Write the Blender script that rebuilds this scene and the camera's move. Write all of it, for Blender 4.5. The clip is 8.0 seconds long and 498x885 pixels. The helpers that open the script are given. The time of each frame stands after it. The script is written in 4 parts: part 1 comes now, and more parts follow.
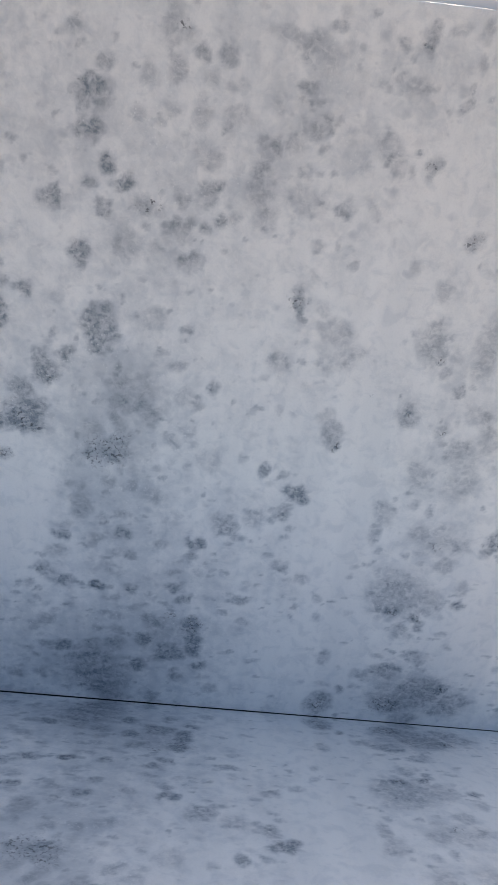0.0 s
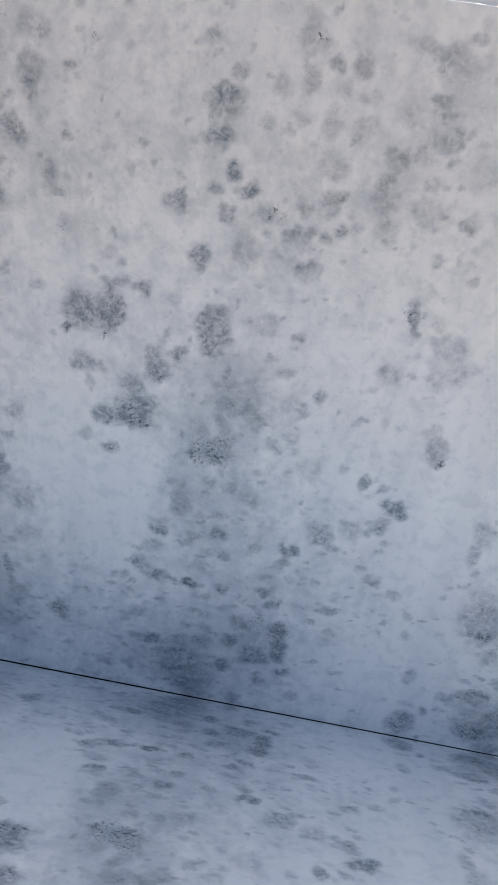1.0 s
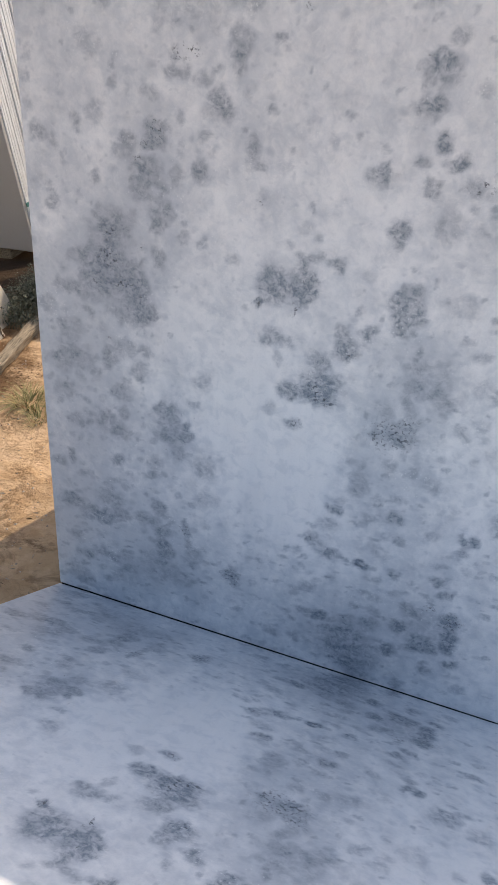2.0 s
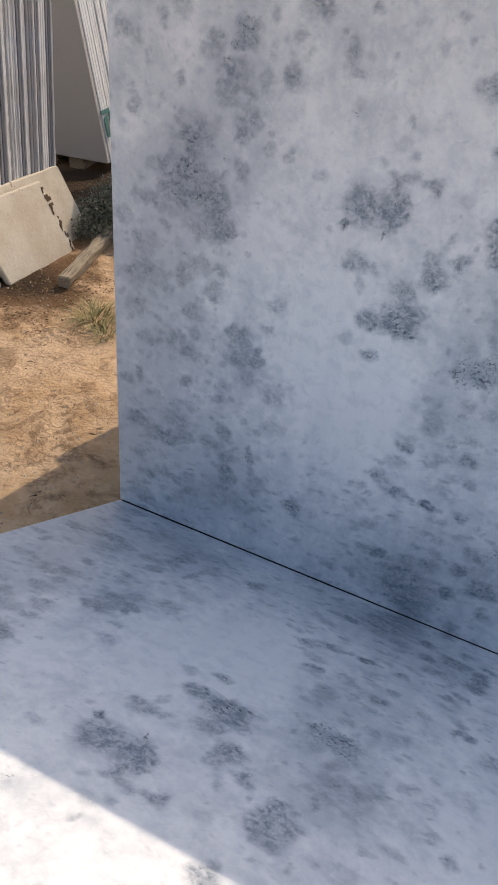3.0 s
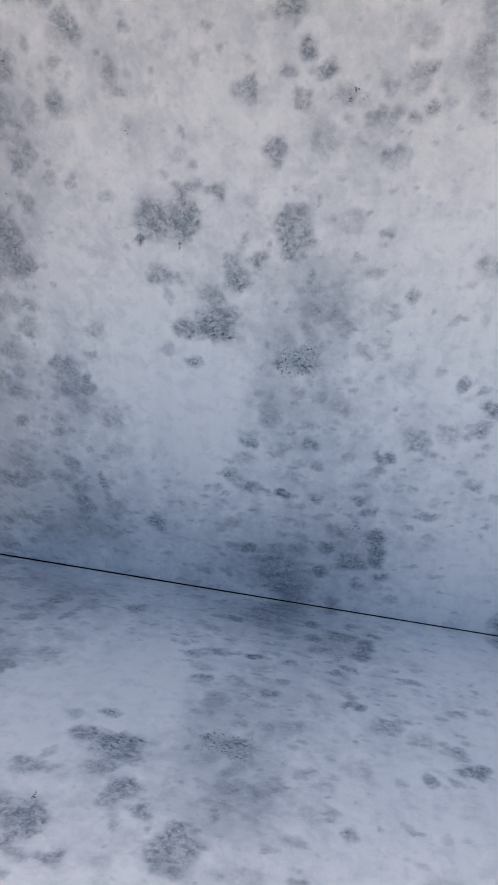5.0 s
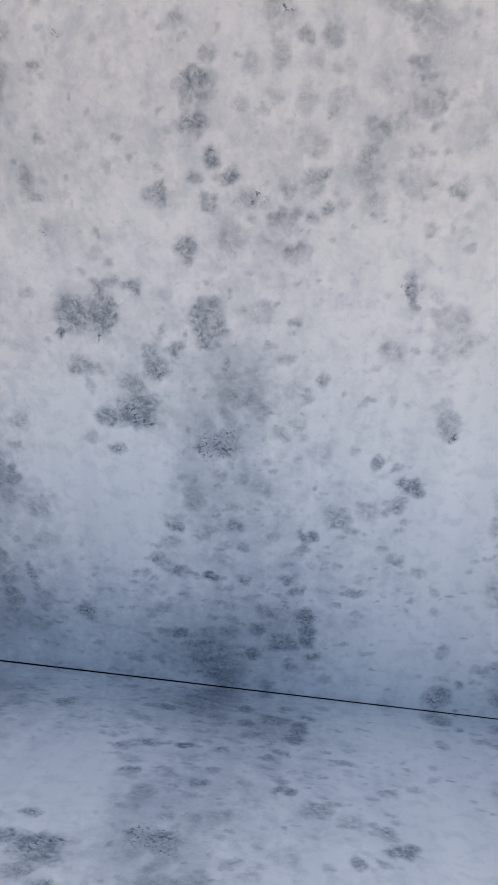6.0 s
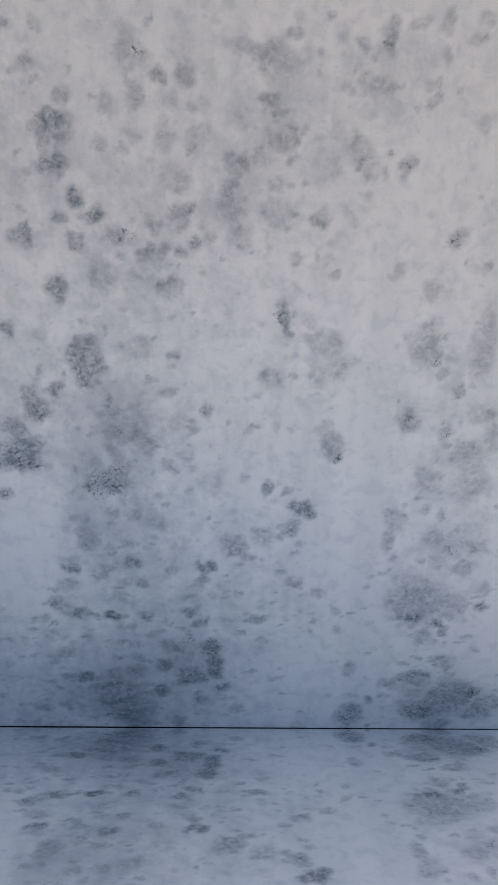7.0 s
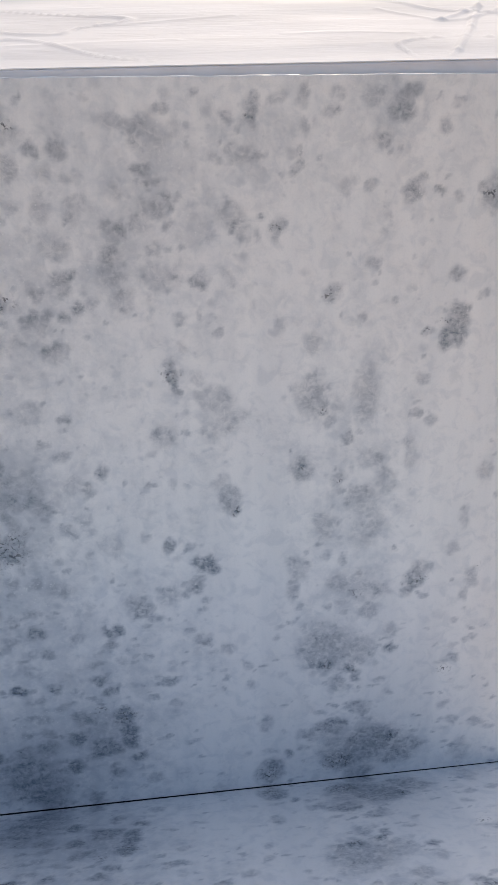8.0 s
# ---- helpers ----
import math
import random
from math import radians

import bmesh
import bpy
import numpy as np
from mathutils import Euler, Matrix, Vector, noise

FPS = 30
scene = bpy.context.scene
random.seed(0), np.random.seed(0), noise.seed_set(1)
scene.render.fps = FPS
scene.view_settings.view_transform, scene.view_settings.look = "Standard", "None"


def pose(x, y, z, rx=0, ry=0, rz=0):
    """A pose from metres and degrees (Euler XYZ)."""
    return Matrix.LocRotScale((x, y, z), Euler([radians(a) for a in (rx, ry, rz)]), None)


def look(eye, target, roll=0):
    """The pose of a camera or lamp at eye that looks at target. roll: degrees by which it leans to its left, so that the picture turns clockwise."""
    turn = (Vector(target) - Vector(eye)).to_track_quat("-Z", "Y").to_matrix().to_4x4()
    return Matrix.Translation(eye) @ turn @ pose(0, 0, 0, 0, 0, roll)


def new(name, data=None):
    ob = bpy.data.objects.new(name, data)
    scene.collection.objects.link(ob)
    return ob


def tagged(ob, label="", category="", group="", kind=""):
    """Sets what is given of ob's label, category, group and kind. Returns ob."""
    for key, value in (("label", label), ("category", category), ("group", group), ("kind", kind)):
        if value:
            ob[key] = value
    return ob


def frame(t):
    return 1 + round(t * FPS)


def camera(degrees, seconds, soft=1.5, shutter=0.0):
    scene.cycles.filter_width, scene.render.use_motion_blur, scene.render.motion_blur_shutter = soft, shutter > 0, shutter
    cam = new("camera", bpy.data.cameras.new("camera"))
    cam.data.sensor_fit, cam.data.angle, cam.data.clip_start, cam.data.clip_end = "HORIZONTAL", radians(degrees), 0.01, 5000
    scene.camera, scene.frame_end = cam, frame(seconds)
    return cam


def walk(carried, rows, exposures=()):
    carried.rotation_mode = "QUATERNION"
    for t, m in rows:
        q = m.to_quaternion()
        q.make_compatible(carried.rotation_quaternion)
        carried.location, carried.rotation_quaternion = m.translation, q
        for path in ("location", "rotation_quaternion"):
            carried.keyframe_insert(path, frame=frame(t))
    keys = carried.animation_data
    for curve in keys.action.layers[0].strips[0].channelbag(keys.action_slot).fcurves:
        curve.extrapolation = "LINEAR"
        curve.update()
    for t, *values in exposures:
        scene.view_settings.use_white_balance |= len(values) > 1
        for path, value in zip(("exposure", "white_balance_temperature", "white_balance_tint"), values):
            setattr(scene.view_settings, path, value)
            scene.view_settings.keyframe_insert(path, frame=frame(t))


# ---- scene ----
cam = camera(36.8, 8.0)
PATH = [
    (0, (0.327, -1.394, 1.497), (0.404, 0.381, 0.58), 6.6),
    (0.5, (0.32, -1.399, 1.496), (0.323, 0.38, 0.583), 6.5),
    (1, (0.286, -1.4, 1.497), (0.142, 0.367, 0.571), 7.4),
    (1.5, (0.24, -1.404, 1.497), (-0.139, 0.306, 0.531), 6.1),
    (1.7, (0.232, -1.398, 1.498), (-0.231, 0.272, 0.5), 4.8),
    (2.8, (0.201, -1.376, 1.504), (-0.411, 0.16, 0.379), 5.7),
    (3, (0.186, -1.366, 1.472), (-0.426, 0.113, 0.273), 5.9),
    (3.5, (0.164, -1.317, 1.461), (-0.403, -0.042, 0.028), 4.8),
    (4, (0.214, -1.275, 1.476), (-0.244, 0.048, 0.047), 1.9),
    (4.2, (0.221, -1.288, 1.478), (-0.201, 0.094, 0.095), 1.0),
    (5.5, (0.301, -1.339, 1.518), (0.024, 0.314, 0.428), 1.0),
    (6, (0.331, -1.351, 1.52), (0.11, 0.369, 0.524), 1.0),
    (6.5, (0.355, -1.355, 1.523), (0.217, 0.403, 0.58), 0.8),
    (7, (0.392, -1.346, 1.53), (0.386, 0.424, 0.598), 0.2),
    (7.5, (0.425, -1.352, 1.534), (0.576, 0.453, 0.687), 0.1),
    (8, (0.446, -1.368, 1.53), (0.649, 0.458, 0.741), -0.9),
]
EXPOSURE = [(0.0, 0.40, 7350, 9), (1.7, 0.62, 7400, 10), (3.0, 0.37, 7250, 11), (4.2, 0.32, 7250, 11), (5.5, 0.72, 7400, 11), (7.0, 0.37, 7400, 10), (8.0, 0.32, 7450, 11)]
walk(cam, [(t, look(eye, target, roll)) for t, eye, target, roll in PATH], EXPOSURE)

# ---- light: high sun behind the standing slab, open sky ----
TO_SUN = Vector((0.24, 0.93, 1.0)).normalized()
world = bpy.data.worlds.new("sky")
scene.world = world
world.use_nodes = True
wn = world.node_tree.nodes
sky = wn.new("ShaderNodeTexSky")
sky.sky_type = "NISHITA"
sky.sun_disc = False
sky.dust_density = 2.0
sky.ozone_density = 2.0
sky.sun_elevation = math.asin(TO_SUN.z)
sky.sun_rotation = math.atan2(TO_SUN.x, TO_SUN.y)
wn["Background"].inputs["Strength"].default_value = 0.15
world.node_tree.links.new(sky.outputs["Color"], wn["Background"].inputs["Color"])
sun = new("sun", bpy.data.lights.new("sun", "SUN"))
sun.data.energy, sun.data.angle, sun.data.color = 1.9, radians(0.55), (1.0, 0.90, 0.78)
sun.matrix_world = look(TO_SUN * 30, (0, 0, 0))

# ---- small builders ----
def part(name, bm, material, parent=None, label=""):
    me = bpy.data.meshes.new(name)
    bm.to_mesh(me)
    bm.free()
    if material:
        me.materials.append(material)
    ob = new(name, me)
    if parent:
        ob.parent = parent
    if label:
        ob["label"] = label
    return ob


def empty(name, m=None):
    ob = new(name)
    ob.empty_display_size = 0.1
    if m:
        ob.matrix_world = m
    return ob


LATTICE = {}


def value_noise(u, v, seed):
    """Smooth lattice noise in 0..1 over arrays u, v (one cell per unit)."""
    if seed not in LATTICE:
        LATTICE[seed] = np.random.RandomState(seed).rand(256, 256)
    table = LATTICE[seed]
    iu, iv = np.floor(u).astype(int), np.floor(v).astype(int)
    fu, fv = u - iu, v - iv
    fu, fv = fu * fu * (3 - 2 * fu), fv * fv * (3 - 2 * fv)
    a, b = table[iu % 256, iv % 256], table[(iu + 1) % 256, iv % 256]
    c, d = table[iu % 256, (iv + 1) % 256], table[(iu + 1) % 256, (iv + 1) % 256]
    return (a * (1 - fu) + b * fu) * (1 - fv) + (c * (1 - fu) + d * fu) * fv


def fbm(u, v, seed, octaves=4):
    out, amp, total = 0.0, 1.0, 0.0
    for k in range(octaves):
        out = out + amp * value_noise(u * 2**k + 7.3 * k, v * 2**k - 3.1 * k, seed + k)
        total += amp
        amp *= 0.5
    return out / total


def smooth(x, lo, hi):
    x = np.clip((x - lo) / (hi - lo), 0, 1)
    return x * x * (3 - 2 * x)


# ---- materials ----
class Mat:
    """A principled material with short calls for its nodes."""

    def __init__(self, name, rough=0.6, spec=0.5):
        self.m = bpy.data.materials.new(name)
        self.m.use_nodes = True
        self.t = self.m.node_tree
        self.p = self.t.nodes["Principled BSDF"]
        self.p.inputs["Roughness"].default_value = rough
        self.p.inputs["Specular IOR Level"].default_value = spec
        self.co = self.t.nodes.new("ShaderNodeTexCoord").outputs["Object"]

    def link(self, a, b):
        self.t.links.new(a, b)

    def put(self, socket, value):
        if hasattr(value, "is_output"):
            self.link(value, socket)
        else:
            socket.default_value = value

    def scaled(self, x, y, z, base=None):
        n = self.t.nodes.new("ShaderNodeMapping")
        self.link(base or self.co, n.inputs["Vector"])
        n.inputs["Scale"].default_value = (x, y, z)
        return n.outputs["Vector"]

    def noise(self, scale, detail=4, rough=0.55, vector=None, distortion=0.0):
        n = self.t.nodes.new("ShaderNodeTexNoise")
        self.link(vector or self.co, n.inputs["Vector"])
        n.inputs["Scale"].default_value, n.inputs["Detail"].default_value = scale, detail
        n.inputs["Roughness"].default_value, n.inputs["Distortion"].default_value = rough, distortion
        return n.outputs["Fac"]

    def cells(self, scale, feature="F1", vector=None, out="Distance"):
        n = self.t.nodes.new("ShaderNodeTexVoronoi")
        n.feature = feature
        self.link(vector or self.co, n.inputs["Vector"])
        n.inputs["Scale"].default_value = scale
        return n.outputs[out]

    def warped(self, scale, amount, base=None):
        """Coordinates pushed about by noise, in metres."""
        n = self.t.nodes.new("ShaderNodeTexNoise")
        self.link(self.co, n.inputs["Vector"])
        n.inputs["Scale"].default_value, n.inputs["Detail"].default_value = scale, 3
        sub, mul, add = (self.t.nodes.new("ShaderNodeVectorMath") for _ in range(3))
        sub.operation, mul.operation, add.operation = "SUBTRACT", "SCALE", "ADD"
        self.link(n.outputs["Color"], sub.inputs[0])
        sub.inputs[1].default_value = (0.5, 0.5, 0.5)
        self.link(sub.outputs[0], mul.inputs[0])
        mul.inputs["Scale"].default_value = amount
        self.link(base or self.co, add.inputs[0])
        self.link(mul.outputs[0], add.inputs[1])
        return add.outputs[0]

    def grains(self, scale, density, vector, lo=0.20, hi=0.46):
        """Rounded grains: cells of their own shade, more of them where the density is high."""
        n = self.t.nodes.new("ShaderNodeTexVoronoi")
        self.link(vector, n.inputs["Vector"])
        n.inputs["Scale"].default_value = scale
        rgb = self.t.nodes.new("ShaderNodeSeparateColor")
        self.link(n.outputs["Color"], rgb.inputs[0])
        here = self.step(self.math("SUBTRACT", density, rgb.outputs[0]), -0.04, 0.12)
        shape = self.step(n.outputs["Distance"], hi, lo)
        return self.math("MULTIPLY", self.math("MULTIPLY", here, shape), self.step(rgb.outputs[1], 0.0, 1.0, 0.35, 1.0))

    def math(self, op, a, b=0.0, clamp=False):
        n = self.t.nodes.new("ShaderNodeMath")
        n.operation, n.use_clamp = op, clamp
        self.put(n.inputs[0], a), self.put(n.inputs[1], b)
        return n.outputs[0]

    def step(self, value, lo, hi, to_lo=0.0, to_hi=1.0):
        n = self.t.nodes.new("ShaderNodeMapRange")
        n.interpolation_type = "SMOOTHSTEP"
        for k, v in zip(("Value", "From Min", "From Max", "To Min", "To Max"), (value, lo, hi, to_lo, to_hi)):
            self.put(n.inputs[k], v)
        return n.outputs["Result"]

    def mix(self, fac, a, b):
        n = self.t.nodes.new("ShaderNodeMix")
        n.data_type = "RGBA"
        for k, v in zip((0, 6, 7), (fac, a, b)):
            if isinstance(v, tuple):
                v = (*v, 1.0) if len(v) == 3 else v
            self.put(n.inputs[k], v)
        return n.outputs[2]

    def attribute(self, name):
        n = self.t.nodes.new("ShaderNodeAttribute")
        n.attribute_name = name
        return n.outputs["Fac"]

    def random(self):
        return self.t.nodes.new("ShaderNodeObjectInfo").outputs["Random"]

    def island(self):
        return self.t.nodes.new("ShaderNodeNewGeometry").outputs["Random Per Island"]

    def color(self, c):
        self.put(self.p.inputs["Base Color"], (*c, 1.0) if isinstance(c, tuple) else c)

    def bump(self, height, strength=0.3, distance=0.01):
        n = self.t.nodes.new("ShaderNodeBump")
        n.inputs["Strength"].default_value, n.inputs["Distance"].default_value = strength, distance
        self.link(height, n.inputs["Height"])
        self.link(n.outputs["Normal"], self.p.inputs["Normal"])


def marble():
    """White crystalline marble: milky ground with faint streaks, soft blue-grey clouds and rounded spots of darker grains, black flecks, pale crystals."""
    k = Mat("spotted_marble", 0.32, 0.45)
    stain, cloud = k.attribute("stain"), k.attribute("cloud")
    patch = k.noise(16, 4, 0.55, k.scaled(1.0, 1, 0.85), 0.4)
    clump = k.noise(60, 4, 0.6, k.scaled(0.9, 1, 1.0), 0.8)
    grit = k.noise(120, 5, 0.65, None, 0.3)
    fine = k.noise(260, 4, 0.65)
    # milky ground, faint upright streaks
    col = k.mix(k.step(k.noise(5, 4, 0.6, k.scaled(2.6, 1, 0.35)), 0.36, 0.70), (0.95, 0.935, 0.92), (0.87, 0.867, 0.865))
    col = k.mix(k.math("MULTIPLY", k.step(k.noise(30, 4, 0.6, None, 0.6), 0.46, 0.66), 0.26), col, (0.56, 0.60, 0.64))
    # broad clouds with ragged rims
    haze = k.math("ADD", cloud, k.math("ADD", k.math("MULTIPLY", k.math("SUBTRACT", patch, 0.5), 1.15), k.math("MULTIPLY", k.math("SUBTRACT", clump, 0.5), 0.6)))
    col = k.mix(k.math("MULTIPLY", k.step(haze, 0.22, 1.08), 0.58), col, (0.42, 0.465, 0.515))
    # grains crowding where the stone is grey
    crowd = k.math("ADD", k.math("MULTIPLY", cloud, 0.80), k.math("ADD", k.math("MULTIPLY", stain, 0.35), k.math("MULTIPLY", k.math("SUBTRACT", patch, 0.5), 0.9)))
    near = k.warped(45, 0.016)
    mid = k.grains(40, k.math("SUBTRACT", crowd, 0.10), k.scaled(0.85, 1, 1.05, near), 0.0, 0.58)
    small = k.grains(90, k.math("SUBTRACT", crowd, 0.10), k.scaled(0.85, 1, 1.05, near), 0.0, 0.56)
    col = k.mix(k.math("MULTIPLY", mid, 0.40), col, (0.34, 0.38, 0.43))
    col = k.mix(k.math("MULTIPLY", small, 0.22), col, (0.30, 0.335, 0.38))
    # the spots: soft rims, mottled bodies
    body = k.math("MULTIPLY", k.math("POWER", stain, 0.85), k.step(clump, 0.34, 0.60, 0.62, 1.15))
    body = k.math("MULTIPLY", body, k.step(grit, 0.36, 0.62, 0.72, 1.08), True)
    col = k.mix(k.math("MULTIPLY", body, 0.92), col, (0.19, 0.23, 0.28))
    # darker grains inside the spots, black flecks
    core = k.math("MULTIPLY", k.step(grit, 0.52, 0.66), k.step(k.math("ADD", stain, k.math("MULTIPLY", k.math("SUBTRACT", clump, 0.5), 1.4)), 0.45, 1.05))
    col = k.mix(k.math("MULTIPLY", core, 0.5), col, (0.12, 0.14, 0.17))
    dots = k.noise(125, 3, 0.6, None, 0.4)
    grime = k.attribute("grit")
    fleck = k.math("MAXIMUM", k.math("MULTIPLY", k.step(dots, 0.54, 0.62), k.math("MINIMUM", grime, 1.0)), k.step(grime, 1.1, 1.7))
    col = k.mix(k.math("MULTIPLY", fleck, 0.85), col, (0.04, 0.047, 0.06))
    # crystal grain and pale crystals
    col = k.mix(k.math("MULTIPLY", k.step(fine, 0.46, 0.66), 0.08), col, (0.46, 0.48, 0.505))
    shine = k.math("MULTIPLY", k.step(k.cells(110), 0.26, 0.06), k.step(k.noise(9, 3), 0.50, 0.64))
    col = k.mix(k.math("MULTIPLY", shine, 0.55), col, (0.93, 0.93, 0.92))
    k.color(col)
    k.put(k.p.inputs["Roughness"], k.step(grit, 0.2, 0.8, 0.26, 0.44))
    k.bump(k.math("ADD", fine, k.math("MULTIPLY", shine, 0.6)), 0.08, 0.002)
    return k.m


def sawn_marble(name, light, dark, rough=0.7):
    """Sawn, unpolished marble edges; each piece takes its own grey."""
    k = Mat(name, rough, 0.4)
    r = k.random()
    tone = k.step(k.math("FRACT", k.math("MULTIPLY", r, 7.31)), 0.56, 1.0)
    col = k.mix(tone, light, dark)
    streak = k.step(k.noise(9, 6, 0.7, k.scaled(4, 6, 0.3)), 0.42, 0.66)
    col = k.mix(k.math("MULTIPLY", streak, 0.45), col, dark)
    col = k.mix(k.math("MULTIPLY", k.step(k.noise(2.2, 3), 0.5, 0.75), 0.3), col, (0.42, 0.37, 0.30))
    k.color(col)
    k.bump(k.noise(60, 4), 0.25, 0.006)
    return k.m


def cream_stone():
    k = Mat("cream_stone", 0.75, 0.35)
    col = k.mix(k.step(k.noise(6, 6, 0.65), 0.35, 0.7), (0.66, 0.58, 0.46), (0.56, 0.46, 0.34))
    col = k.mix(k.math("MULTIPLY", k.step(k.noise(45, 5, 0.7), 0.55, 0.75), 0.6), col, (0.40, 0.30, 0.20))
    col = k.mix(k.math("MULTIPLY", k.step(k.noise(17, 6, 0.75, k.scaled(1.6, 1, 0.7)), 0.62, 0.67), 0.8), col, (0.16, 0.10, 0.06))
    k.color(col)
    k.bump(k.noise(50, 6, 0.65), 0.35, 0.01)
    return k.m


def dirt():
    """Dry ochre earth: trodden pale crust, darker loose soil, fine cracks and crumbs."""
    k = Mat("dry_earth", 0.95, 0.15)
    damp_and_shade = k.attribute("damp_and_shade")
    big, mid, fine = k.noise(1.9, 5, 0.6), k.noise(8, 7, 0.68), k.noise(85, 6, 0.72)
    col = k.mix(k.step(mid, 0.38, 0.62), (0.66, 0.455, 0.28), (0.53, 0.34, 0.19))
    col = k.mix(k.math("MULTIPLY", k.step(big, 0.45, 0.7), 0.5), col, (0.69, 0.495, 0.325))
    loose = k.step(k.noise(5.5, 8, 0.72, None, 0.6), 0.53, 0.62)
    col = k.mix(k.math("MULTIPLY", loose, 0.60), col, (0.25, 0.155, 0.085))
    crumbs = k.math("MULTIPLY", k.step(k.noise(3.6, 4, 0.6, None, 0.5), 0.53, 0.66), k.step(k.noise(48, 5, 0.7, None, 0.1), 0.50, 0.58))
    col = k.mix(k.math("MULTIPLY", crumbs, 0.5), col, (0.24, 0.135, 0.07))
    crack = k.step(k.cells(15, "DISTANCE_TO_EDGE", k.warped(14, 0.10)), 0.030, 0.006)
    crack = k.math("MULTIPLY", crack, k.step(k.noise(2.7, 3), 0.48, 0.60))
    col = k.mix(k.math("MULTIPLY", crack, 0.14), col, (0.15, 0.085, 0.045))
    dark = k.step(k.math("ADD", damp_and_shade, k.math("MULTIPLY", k.math("SUBTRACT", mid, 0.5), 1.4)), 0.28, 0.8)
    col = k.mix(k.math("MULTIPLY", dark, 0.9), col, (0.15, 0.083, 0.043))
    # near-black where damp soil and the painted shade are densest
    col = k.mix(k.math("MULTIPLY", k.step(damp_and_shade, 0.75, 1.15), 0.9), col, (0.045, 0.03, 0.02))
    col = k.mix(k.math("MULTIPLY", k.step(fine, 0.60, 0.70), 0.25), col, (0.22, 0.13, 0.07))
    k.color(col)
    relief = k.math("ADD", k.math("MULTIPLY", mid, 0.9), k.math("MULTIPLY", k.noise(32, 6, 0.65), 0.45))
    relief = k.math("SUBTRACT", relief, k.math("MULTIPLY", loose, 0.12))
    relief = k.math("ADD", relief, k.math("MULTIPLY", crumbs, 0.35))
    relief = k.math("SUBTRACT", relief, k.math("MULTIPLY", crack, 0.25))
    k.bump(relief, 0.8, 0.03)
    return k.m


def plant(name, a, b, rough=0.7):
    k = Mat(name, rough, 0.3)
    col = k.mix(k.island(), a, b)
    k.color(col)
    return k.m


def weathered_wood():
    k = Mat("weathered_wood", 0.85, 0.25)
    grain = k.noise(16, 6, 0.7, k.scaled(10, 0.7, 10))
    col = k.mix(k.step(grain, 0.3, 0.7), (0.44, 0.36, 0.26), (0.13, 0.10, 0.07))
    col = k.mix(k.math("MULTIPLY", k.step(k.noise(5, 4), 0.5, 0.7), 0.5), col, (0.42, 0.34, 0.25))
    k.color(col)
    k.bump(grain, 0.6, 0.008)
    return k.m


def film_sheet():
    """Thin milky plastic sheet, partly letting light through."""
    k = Mat("plastic_film", 0.75, 0.15)
    k.color(k.mix(k.step(k.noise(5, 4, 0.6, k.scaled(0.5, 2, 2)), 0.35, 0.7), (0.90, 0.86, 0.83), (0.82, 0.78, 0.75)))
    k.bump(k.noise(14, 5, 0.6, k.scaled(0.35, 2, 2), 1.2), 0.10, 0.02)
    return k.m


def plain(name, c, rough=0.6, dim=0.72):
    k = Mat(name, rough, 0.35)
    k.color(k.mix(k.step(k.noise(25, 4), 0.35, 0.7), c, tuple(v * dim for v in c)))
    return k.m


MARBLE = marble()
SAWN = sawn_marble("sawn_marble_edge", (0.72, 0.72, 0.71), (0.40, 0.40, 0.42))
STRIPED = sawn_marble("striped_marble_edge", (0.93, 0.91, 0.88), (0.20, 0.21, 0.235))
CREAM, DIRT, WOOD, FILM = cream_stone(), dirt(), weathered_wood(), film_sheet()
GRASS = plant("dry_grass", (0.11, 0.115, 0.035), (0.46, 0.38, 0.18))
HERB = plant("grey_green_herb", (0.035, 0.04, 0.025), (0.24, 0.24, 0.17))
LITTER = plant("leaf_litter", (0.10, 0.055, 0.025), (0.30, 0.19, 0.10))
PEBBLE = plant("pebbles", (0.30, 0.22, 0.15), (0.62, 0.54, 0.44))
CHIPPED = plain("earth_and_gap_shade", (0.13, 0.085, 0.05), 0.9)
GREEN_PAINT = plain("green_paint", (0.06, 0.19, 0.17))

# ---- ground: one sheet, fine near the slabs, out to the horizon ----
LOW = -0.14


def ground_z(x, y):
    """Height of the earth: a low pad under the bundle, slightly lower yard round it."""
    dx = np.maximum(np.maximum(-0.80 - x, x - 1.37), 0)
    dy = np.maximum(np.maximum(-0.10 - y, y - 0.9), 0)
    pad = 1 - smooth(np.hypot(dx, dy), 0.03, 0.45)
    bumps = 0.05 * (fbm(x * 1.1 + 40, y * 1.1 + 40, 11) - 0.5) + 0.022 * (fbm(x * 7 + 90, y * 7 + 90, 21) - 0.5)
    near = np.exp(-((x / 9) ** 2) - ((y / 9) ** 2))
    return LOW + (-0.112 - LOW) * pad + bumps * near * (1 - pad)


def spread(lo, hi, step, far):
    """Coordinates: even between lo and hi, then growing out to far."""
    mid = list(np.arange(lo, hi, step))
    out = []
    d = step
    while not out or out[-1] < far:
        d *= 1.45
        out.append((out[-1] if out else 0) + d)
    return np.array([lo - v for v in reversed(out)] + mid + [hi + v for v in out])


